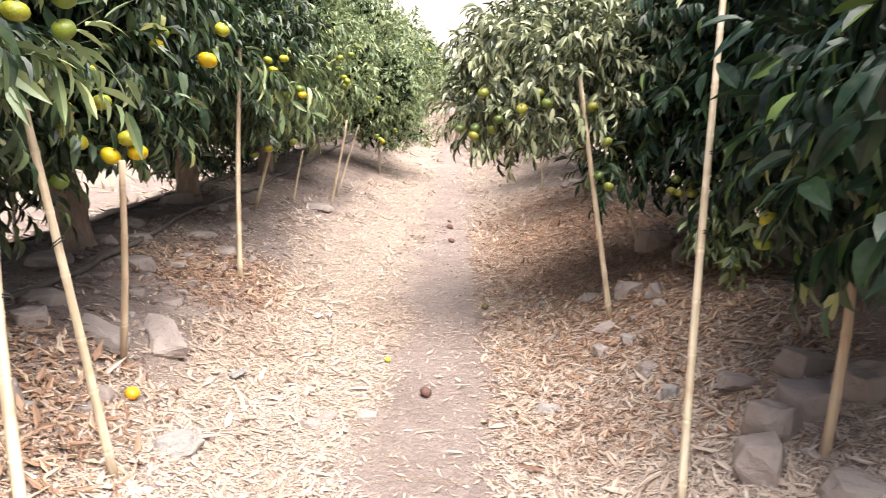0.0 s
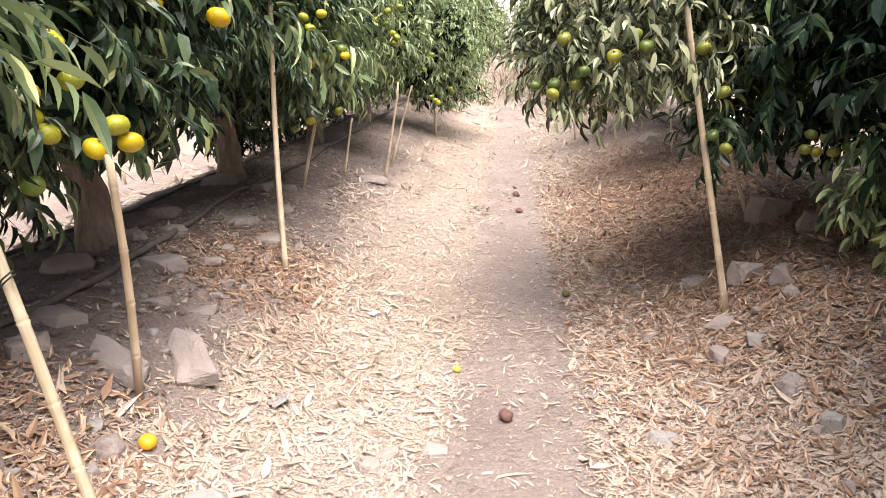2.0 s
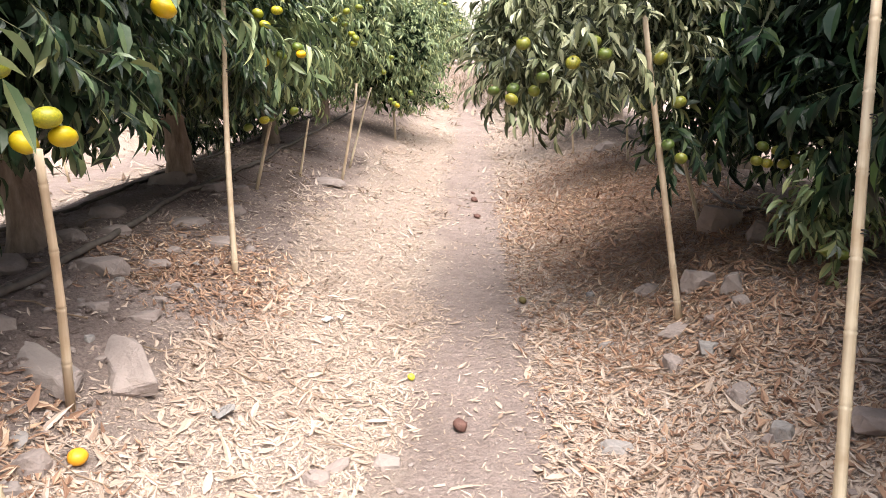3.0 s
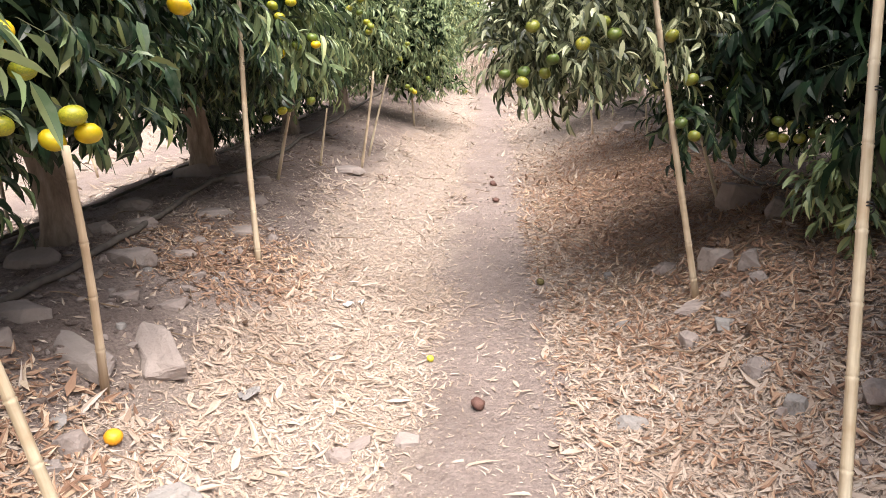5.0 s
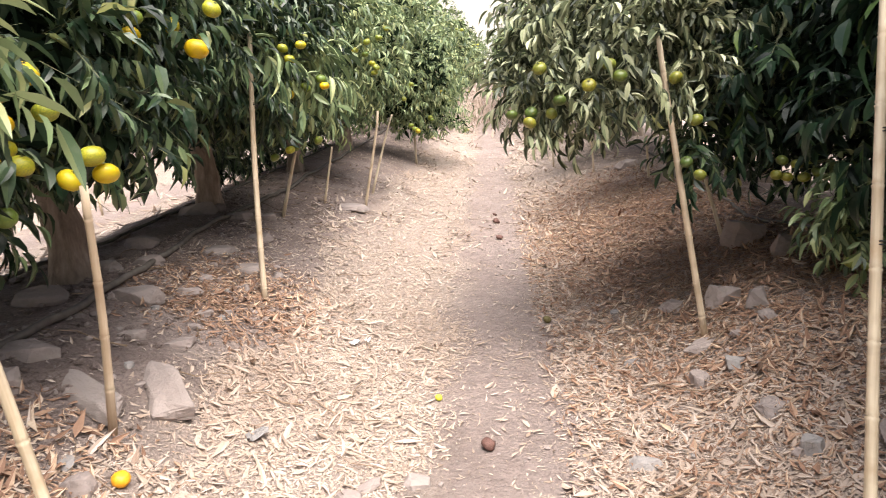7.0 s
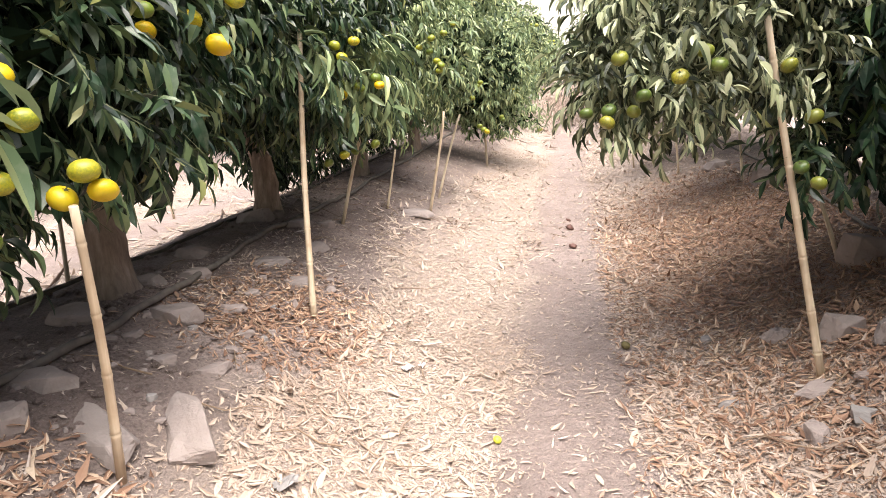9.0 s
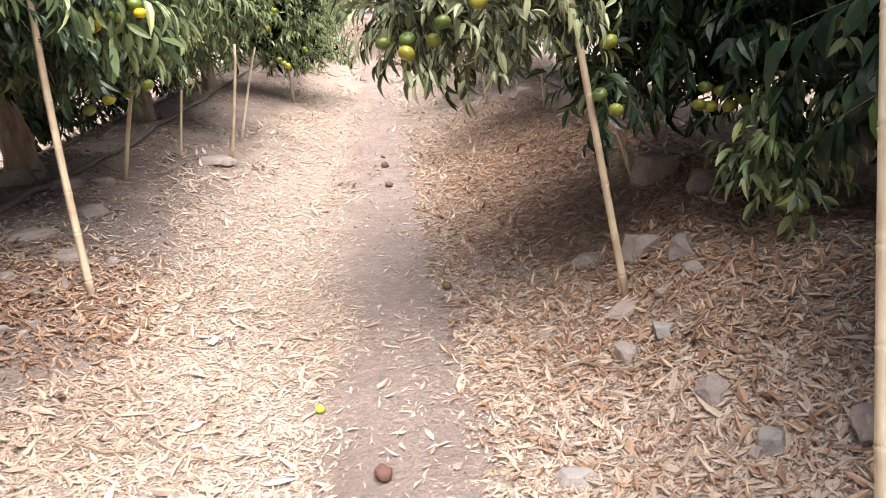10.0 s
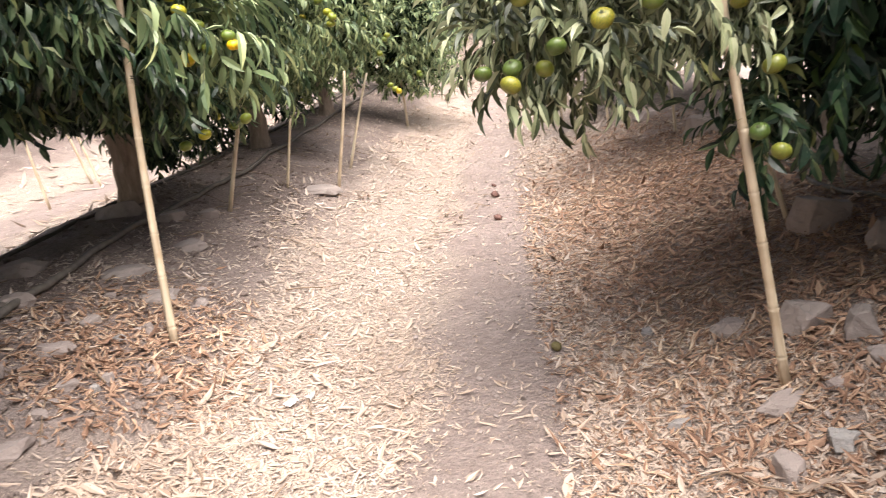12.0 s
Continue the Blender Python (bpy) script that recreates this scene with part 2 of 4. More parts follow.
def tube(points, radii, segs=8, jitter=0.0, rng=None, cap=True):
    """Verts and faces of a round, tapered tube along points."""
    pts = [Vector(p) for p in points]
    vs, fs = [], []
    ref = Vector((0.31, 0.93, 0.17))
    for k, p in enumerate(pts):
        d = (pts[min(k + 1, len(pts) - 1)] - pts[max(k - 1, 0)]).normalized()
        a = d.cross(ref).normalized()
        b = d.cross(a)
        for s in range(segs):
            w = 2 * math.pi * s / segs
            r = radii[k] * (1 + (rng.uniform(-jitter, jitter) if rng else 0))
            vs.append(p + a * (r * math.cos(w)) + b * (r * math.sin(w)))
    for k in range(len(pts) - 1):
        for s in range(segs):
            n = (s + 1) % segs
            fs.append((k * segs + s, k * segs + n, (k + 1) * segs + n, (k + 1) * segs + s))
    if cap:
        fs.append(tuple(reversed(range(segs))))
        fs.append(tuple(range((len(pts) - 1) * segs, len(pts) * segs)))
    return vs, fs


def join(parts):
    vs, fs = [], []
    for v, f in parts:
        o = len(vs)
        vs += list(v)
        fs += [tuple(i + o for i in q) for q in f]
    return vs, fs


def unit(a):
    return a / np.maximum(np.linalg.norm(a, axis=-1, keepdims=True), 1e-9)


def leaves_mesh(name, P, D, N, L, W, bend, fold, mat, simple=False, sway=0.0, fine=False):
    """Many pointed leaves, each folded along its midrib and bent: base P, direction D, upper side N."""
    D = unit(D)
    N = unit(N - D * (N * D).sum(1, keepdims=True))
    S = np.cross(N, D)
    n = len(P)
    L, W, bend, fold, sway = (np.broadcast_to(np.asarray(v, float), (n,))[:, None] for v in (L, W, bend, fold, sway))

    def mid(s):
        return P + D * (L * s) - N * (bend * L * s * s) + S * (sway * L * s * s)

    rows = []
    outline = ((0.45, 0.5),) if simple else ((0.20, 0.38), (0.47, 0.5), (0.77, 0.34)) if fine else ((0.30, 0.47), (0.68, 0.42))
    for s, w in outline:
        c = mid(s)
        up = N * (W * fold * w)
        rows += [c + S * (W * w) + up, c - S * (W * w) + up, c]
    V = np.stack([mid(0), *rows, mid(1.0)], 1)
    per = V.shape[1]
    V = V.reshape(-1, 3)
    last = len(outline) * 3 - 2
    quad = [(0, 3, 1), (0, 2, 3)]
    for a in range(1, last, 3):
        quad += [(a, a + 2, a + 5, a + 3), (a + 2, a + 1, a + 4, a + 5)]
    quad += [(last, last + 2, last + 3), (last + 2, last + 1, last + 3)]
    flat = np.array([i for q in quad for i in q])
    sizes = np.array([len(q) for q in quad])
    loops = (flat[None, :] + per * np.arange(n)[:, None]).ravel()
    total = np.tile(sizes, n)
    start = np.concatenate([[0], np.cumsum(total)[:-1]])
    me = bpy.data.meshes.new(name)
    me.vertices.add(per * n)
    me.vertices.foreach_set("co", V.astype(np.float32).ravel())
    me.loops.add(len(loops))
    me.loops.foreach_set("vertex_index", loops.astype(np.int32))
    me.polygons.add(len(total))
    me.polygons.foreach_set("loop_start", start.astype(np.int32))
    me.polygons.foreach_set("use_smooth", np.ones(len(total), bool))
    me.materials.append(mat)
    me.update(calc_edges=True)
    ends = np.empty(2 * len(me.edges), np.int32)
    me.edges.foreach_get("vertices", ends)
    ends = np.sort(ends.reshape(-1, 2) % per, 1)
    rib = np.zeros(len(ends), bool)
    for a, b in [(0, 3)] + [(a, a + 3) for a in range(3, last + 2, 3)] + [(last + 2, last + 3)]:
        rib |= (ends[:, 0] == a) & (ends[:, 1] == b)
    me.attributes.new("sharp_edge", "BOOLEAN", "EDGE").data.foreach_set("value", rib)
    return me


def sprays(rng, lobes, count, per, length, width, droop=0.34, floor=0.42, twig=0.28):
    """Leafy twigs all over the skins of some boxy lobes. Returns the leaves' arrays and the twigs' ends."""
    lobes = np.array(lobes, float)
    area = lobes[:, 3] * lobes[:, 4] + lobes[:, 4] * lobes[:, 5] + lobes[:, 3] * lobes[:, 5]
    pick = rng.choice(len(lobes), count * 3, p=area / area.sum())
    c, r = lobes[pick, :3], lobes[pick, 3:]
    d = unit(rng.normal(size=(len(pick), 3)))
    box = d / (np.abs(d) ** 3.2).sum(1, keepdims=True) ** (1 / 3.2)
    p = c + r * box * np.clip(1 - np.abs(rng.normal(0, 0.16, (len(pick), 1))), 0.35, 1) * rng.uniform(0.9, 1.07, (len(pick), 1))
    inside = np.zeros(len(p))
    for lb in lobes:
        q = (np.abs((p - lb[:3]) / lb[3:]) ** 3.2).sum(1) ** (1 / 3.2)
        inside = np.maximum(inside, q < 0.62)
    keep = (inside < 0.5) | (rng.uniform(size=len(p)) < 0.12)
    keep &= p[:, 2] > floor
    p, d, r = p[keep][:count], d[keep][:count], r[keep][:count]
    n = len(p)
    out = unit(d / r)
    d = unit(d / r * 0.6 + rng.normal(0, 0.55, (n, 3)) + np.array([0, 0, -droop * 0.7]))
    size = twig * rng.uniform(0.6, 1.25, (n, 1))
    k = (np.arange(per) + 0.5) / per
    base = p[:, None, :] + d[:, None, :] * (size[:, None, :] * (k[None, :, None] - 0.35))
    base[..., 2] -= 0.10 * (k[None, :] ** 2) * size
    base = base.reshape(-1, 3)
    dd = np.repeat(d, per, 0)
    m = len(base)
    tip = np.tile(k, n)[:, None]
    side = unit(np.cross(d, unit(np.array([0, 0, 1.0]) + rng.normal(0, 0.45, (n, 3)))))
    face = np.repeat(np.cross(side, d), per, 0)
    hand = np.tile(np.where(np.arange(per) % 2, 1.0, -1.0), n)[:, None]
    hang = droop * rng.uniform(0.5, 3.2, (n, 1)).repeat(per, 0)
    way = dd * (0.5 + 0.7 * tip) + np.repeat(side, per, 0) * hand * (0.85 - 0.55 * tip) + rng.normal(0, 0.34, (m, 3))
    way[:, 2] -= hang[:, 0]
    way = unit(way)
    up = unit(face * 0.5 + np.array([0, 0, 0.6]) + np.repeat(out, per, 0) * 0.7 + rng.normal(0, 0.35, (m, 3)))
    L = length * rng.uniform(0.6, 1.2, m)
    return (base, way, up, L, L * (width / length) * rng.uniform(0.85, 1.15, m)), (p - d * size * 0.35, p + d * size * 0.6)


def inner_leaves(rng, lobes, count, floor):
    """The shaded leaves inside a crown."""
    lobes = np.array(lobes, float)
    vol = lobes[:, 3] * lobes[:, 4] * lobes[:, 5]
    pick = rng.choice(len(lobes), count, p=vol / vol.sum())
    d = unit(rng.normal(size=(count, 3)))
    d = d / (np.abs(d) ** 3.2).sum(1, keepdims=True) ** (1 / 3.2)
    P = lobes[pick, :3] + lobes[pick, 3:] * d * (rng.uniform(0.25, 0.9, (count, 1)))
    P = P[P[:, 2] > floor + 0.1]
    n = len(P)
    return P, rng.normal(size=(n, 3)) + np.array([0, 0, -0.8]), rng.normal(size=(n, 3)) + np.array([0, 0, 1.0]), rng.uniform(0.11, 0.17, n)


def twig_mesh(name, ends, mat, radius=0.0025):
    a, b = ends
    vs, fs = [], []
    off = np.array([(1, 0, 0), (-0.5, 0.87, 0), (-0.5, -0.87, 0)]) * radius
    V = np.concatenate([a[:, None] + off, b[:, None] + off * 0.5], 1).reshape(-1, 3)
    for k in range(len(a)):
        o = 6 * k
        fs += [(o, o + 1, o + 4, o + 3), (o + 1, o + 2, o + 5, o + 4), (o + 2, o, o + 3, o + 5)]
    return mesh_from(name, V, fs, mat)


def fruit_mesh(name, mat, u=14, v=8):
    """A flattened mandarin with a dimple at either pole, 1 wide."""
    vs, fs = [], []
    for j in range(v + 1):
        a = math.pi * j / v
        for k in range(u):
            w = 2 * math.pi * k / u
            r = 0.5 * math.sin(a) * (1 + 0.015 * math.cos(9 * w))
            z = 0.42 * math.cos(a) * (1 - 0.16 * math.exp(-(math.sin(a) / 0.28) ** 2))
            vs.append((r * math.cos(w), r * math.sin(w), z))
    for j in range(v):
        for k in range(u):
            n = (k + 1) % u
            fs.append((j * u + k, (j + 1) * u + k, (j + 1) * u + n, j * u + n))
    return mesh_from(name, vs, fs, mat, True)


FRUIT = {"ripe": fruit_mesh("mandarin", M_RIPE), "unripe": fruit_mesh("mandarin", M_UNRIPE),
         "turning": fruit_mesh("mandarin", M_TURNING), "gold": fruit_mesh("mandarin", M_GOLD)}
FAR_FRUIT = {"turning": fruit_mesh("mandarin", M_TURNING, 8, 6)}

def calyx_mesh():
    """The green star and stub of stalk on top of a fruit."""
    vs, fs = [(0, 0, 0.385)], []
    for k in range(10):
        w = math.pi * k / 5
        r = 0.14 if k % 2 else 0.06
        vs.append((r * math.cos(w), r * math.sin(w), 0.392 - (0.0 if k % 2 else 0.012)))
    for k in range(10):
        fs.append((0, 1 + k, 1 + (k + 1) % 10))
    stalk = tube([(0, 0, 0.37), (0.01, 0, 0.5)], [0.025, 0.02], 6)
    vs, fs = join([(vs, fs), stalk])
    return mesh_from("calyx", vs, fs, M_TWIG)


CALYX = calyx_mesh()

# ---- ground ----


def make_ground():
    def lines(lo, hi, step, far):
        mid = list(np.arange(lo, hi + 1e-6, step))
        grow, s, a, b = [], step, lo, hi
        left, right = [], []
        while a > -far or b < far:
            s *= 1.22
            if a > -far:
                a -= s
                left.append(a)
            if b < far:
                b += s
                right.append(b)
        return np.array(left[::-1] + mid + right)

    xs, ys = lines(-3.0, 3.0, 0.075, 600), lines(1.6, 8.0, 0.075, 600)
    # keep the ridges of the neighbouring rows well sampled
    xs = np.unique(np.round(np.concatenate([xs, np.arange(-13, 13, 0.2)]), 3))
    ys = np.unique(np.round(np.concatenate([ys, np.arange(-12, 60, 0.5)]), 3))
    X, Y = np.meshgrid(xs, ys)
    Z = ground_z(X, Y)
    w = len(xs)
    V = np.stack([X, Y, Z], -1).reshape(-1, 3)
    j, i = np.meshgrid(np.arange(len(ys) - 1), np.arange(w - 1), indexing="ij")
    a = (j * w + i).ravel()
    F = np.stack([a, a + 1, a + 1 + w, a + w], 1)
    ob = new("ground", mesh_from("ground", V, F.tolist(), M_SOIL, True))
    tagged(ob, "pinkish-brown dusty orchard soil with a trodden footpath", "ground", kind="structure")


make_ground()


def make_hill():
    """A dry hillside that closes the end of the alley."""
    n, m = 60, 8
    vs, fs = [], []
    for i in range(n + 1):
        a = math.pi * 2 * i / n
        for j in range(m + 1):
            r = 150 + 60 * j
            h = 210 * (j / m) ** 0.8 * (0.75 + 0.25 * math.sin(3 * a + 0.5) + 0.15 * math.sin(11 * a))
            vs.append((r * math.sin(a), r * math.cos(a), 2.5 + h))
    for i in range(n):
        for j in range(m):
            o = i * (m + 1) + j
            fs.append((o, o + 1, o + m + 2, o + m + 1))
    tagged(new("backdrop", mesh_from("backdrop", vs, fs, M_HILL, True)), "pale dry hillside beyond the orchard", "hill", kind="structure")


make_hill()

# ---- trees ----


def trunk_mesh(rng, lean=(0.0, 0.0), girth=0.085, fork=0.55):
    """A short knotty trunk that forks into spreading limbs."""
    parts = []
    pts, ring, fs = [], [], []
    rows, segs, collar, phase = 12, 20, rng.uniform(0.45, 0.65), rng.uniform(0, 6.28)
    for k in range(rows + 1):
        s = k / rows
        c = Vector((lean[0] * s + 0.012 * math.sin(4 * s), lean[1] * s + 0.008 * math.sin(6 * s + phase), -0.06 + (fork + 0.06) * s))
        r = girth * (0.95 + 0.7 * math.exp(-s * 5.5) + 0.16 * math.exp(-((s - collar) / 0.09) ** 2) - 0.12 * s + 0.22 * max(s - 0.85, 0) / 0.15)
        pts.append(c)
        for j in range(segs):
            w = 2 * math.pi * j / segs
            rib = 1 + (0.05 + 0.13 * math.exp(-s * 4)) * math.sin(4 * w + phase + 1.5 * s) + 0.035 * math.sin(7 * w + 2 * phase) + rng.uniform(-0.025, 0.025)
            ring.append(c + Vector((r * rib * math.cos(w), r * rib * math.sin(w), 0)))
    for k in range(rows):
        for j in range(segs):
            n = (j + 1) % segs
            fs.append((k * segs + j, k * segs + n, (k + 1) * segs + n, (k + 1) * segs + j))
    fs.append(tuple(range(rows * segs, (rows + 1) * segs)))
    parts.append((ring, fs))
    top = Vector(pts[-1])
    count = 5
    for k in range(count):
        w = 2 * math.pi * (k + rng.uniform(-0.25, 0.25)) / count
        out, rise = rng.uniform(0.45, 0.85), rng.uniform(0.7, 1.3)
        mid = top + Vector((math.cos(w) * out * 0.45, math.sin(w) * out * 0.45, rise * 0.4))
        end = top + Vector((math.cos(w) * out, math.sin(w) * out, rise))
        q = [top - Vector((0, 0, 0.05)), top.lerp(mid, 0.5), mid, mid.lerp(end, 0.55) + Vector((0, 0, 0.04)), end]
        parts.append(tube(q, [girth * f for f in (0.6, 0.5, 0.38, 0.25, 0.10)], 8, 0.05, rng))
        for j in range(2):
            v = w + rng.uniform(-0.9, 0.9)
            e2 = mid + Vector((math.cos(v) * 0.45, math.sin(v) * 0.45, rng.uniform(0.0, 0.5)))
            parts.append(tube([mid, mid.lerp(e2, 0.5) + Vector((0, 0, 0.05)), e2], [girth * f for f in (0.28, 0.18, 0.06)], 6))
    vs, fs = join(parts)
    return mesh_from("trunk", vs, fs, M_BARK, True)


def hedge_lobes(rng, rx=1.0, ry=1.25, low=0.62, high=2.9, extra=6):
    """A full crown of one orchard tree, round its own trunk."""
    zc, rz = (low + high) / 2, (high - low) / 2
    lobes = [(0, 0, zc, rx, ry, rz)]
    for k in range(extra):
        w = rng.uniform(0, 2 * math.pi)
        r = rng.uniform(0.32, 0.5)
        lobes.append((math.cos(w) * (rx - 0.18), math.sin(w) * (ry - 0.15), rng.uniform(low + 0.35, high - 0.4), r, r, r * 0.95))
    return lobes


PROPS = [((0.937, 2.96, 0.1), (1.155, 3.70, 2.1)), ((-1.292, 4.98, 0.2), (-1.32, 5.27, 1.68)), ((1.092, 4.58, 0.2), (0.80, 4.64, 1.55))]


def clear_of_props(P, base, gap=0.09):
    """True for leaves that do not rub against the props that lean on the crowns."""
    good = np.ones(len(P), bool)
    for a, b in PROPS:
        a, d = np.array(a) - np.array(base), np.array(b) - np.array(a)
        t = np.clip(((P - a) @ d) / (d @ d), 0, 1)
        good &= np.linalg.norm(P - a - t[:, None] * d, axis=1) > gap
    return good


def tree(at, lobes, seed, mat, count, per=11, length=0.09, width=0.033, fruits=(), fruit_kind="ripe", scatter=12, far=False,
         lean=(0, 0), girth=0.085, droop=0.34, floor=0.42, label="", boughs=(), fold=(0.3, 1.1)):
    """One mandarin tree: trunk, leaves, twigs and its fruits. fruits: places in the world."""
    rng = np.random.default_rng(seed)
    rnd = random.Random(seed)
    base = Vector((at[0], at[1], gz(*at)))
    root = new("mandarin_tree")
    root.location = base
    tagged(root, label or "mandarin tree in full leaf bearing fruit on a soil ridge", "tree", "orchard trees")
    child("trunk", trunk_mesh(rnd, lean, girth), root, "grey-brown knotty bark")
    (P, D, N, L, W), ends = sprays(rng, lobes, count, per, length, width, droop, floor)
    n = len(P)
    keep = (P[:, 2] > floor) & clear_of_props(P + unit(D) * (L * 0.5)[:, None], base, 0.11)
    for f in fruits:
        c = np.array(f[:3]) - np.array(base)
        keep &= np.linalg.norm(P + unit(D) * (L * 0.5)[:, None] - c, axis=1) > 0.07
    P, D, N, L, W = P[keep], D[keep], N[keep], L[keep], W[keep]
    n = len(P)
    child("crown", leaves_mesh("crown", P, D, N, L, W, rng.uniform(0.05, 0.9, n), rng.uniform(*fold, n), mat, far or at[1] > 6.0, rng.normal(0, 0.14, n), at[1] < 3), root)
    for b_lobes, b_mat, b_count, b_per, b_len, b_wide in boughs:
        (P, D, N, L, W), b_ends = sprays(rng, b_lobes, b_count, b_per, b_len, b_wide, droop, 0.05)
        keep = clear_of_props(P + unit(D) * (L * 0.5)[:, None], base, 0.075)
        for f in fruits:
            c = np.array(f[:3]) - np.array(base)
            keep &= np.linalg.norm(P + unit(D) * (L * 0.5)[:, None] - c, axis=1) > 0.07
        P, D, N, L, W = P[keep], D[keep], N[keep], L[keep], W[keep]
        n = len(P)
        child("bough", leaves_mesh("bough", P, D, N, L, W, rng.uniform(0.05, 0.8, n), rng.uniform(0.3, 1.1, n), b_mat, fine=True), root, "leafy bough hanging low")["kind"] = "stuff"
        tagged(child("branching", twig_mesh("branching", b_ends, M_TWIG), root), kind="stuff")
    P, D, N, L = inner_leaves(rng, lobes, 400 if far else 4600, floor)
    # inner leaves of near trees take the green with shade painted into it
    child("inner_foliage", leaves_mesh("inner_foliage", P, D, N, L * (1.5 if far else 1), L * (0.6 if far else 0.38), 0.2, 0.3, mat if far else M_LEAF_PAINTED_SHADE, True), root)
    if not far:
        tagged(child("branching", twig_mesh("branching", ends, M_TWIG), root), kind="stuff")
    kinds = FAR_FRUIT if far else FRUIT
    spots = [(Vector(f[:3]) - base, 0.066 if len(f) < 4 else f[3] * (0.86 if fruit_kind == "unripe" else 1), f[4] if len(f) > 4 else fruit_kind) for f in fruits]
    skin = ends[1][rng.permutation(len(ends[1]))]
    for q in skin:
        if len(spots) >= len(fruits) + scatter:
            break
        if q[2] < 2.0:
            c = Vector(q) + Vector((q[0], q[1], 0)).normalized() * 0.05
            for j in range(rnd.choice((1, 1, 2, 3))):
                spots.append((c + Vector((rnd.uniform(-1, 1), rnd.uniform(-1, 1), rnd.uniform(-1, 0.6))) * 0.055, rnd.uniform(0.058, 0.078), fruit_kind))
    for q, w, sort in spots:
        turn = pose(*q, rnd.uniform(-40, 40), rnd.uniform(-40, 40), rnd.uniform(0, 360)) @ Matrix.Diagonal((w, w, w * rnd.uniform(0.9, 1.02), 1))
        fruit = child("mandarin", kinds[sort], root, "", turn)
        if not far:
            child("calyx", CALYX, fruit)
    return root


def local(at, lobes):
    z = gz(*at)
    return [(x - at[0], y - at[1], zz - z, a, b, c) for x, y, zz, a, b, c in lobes]


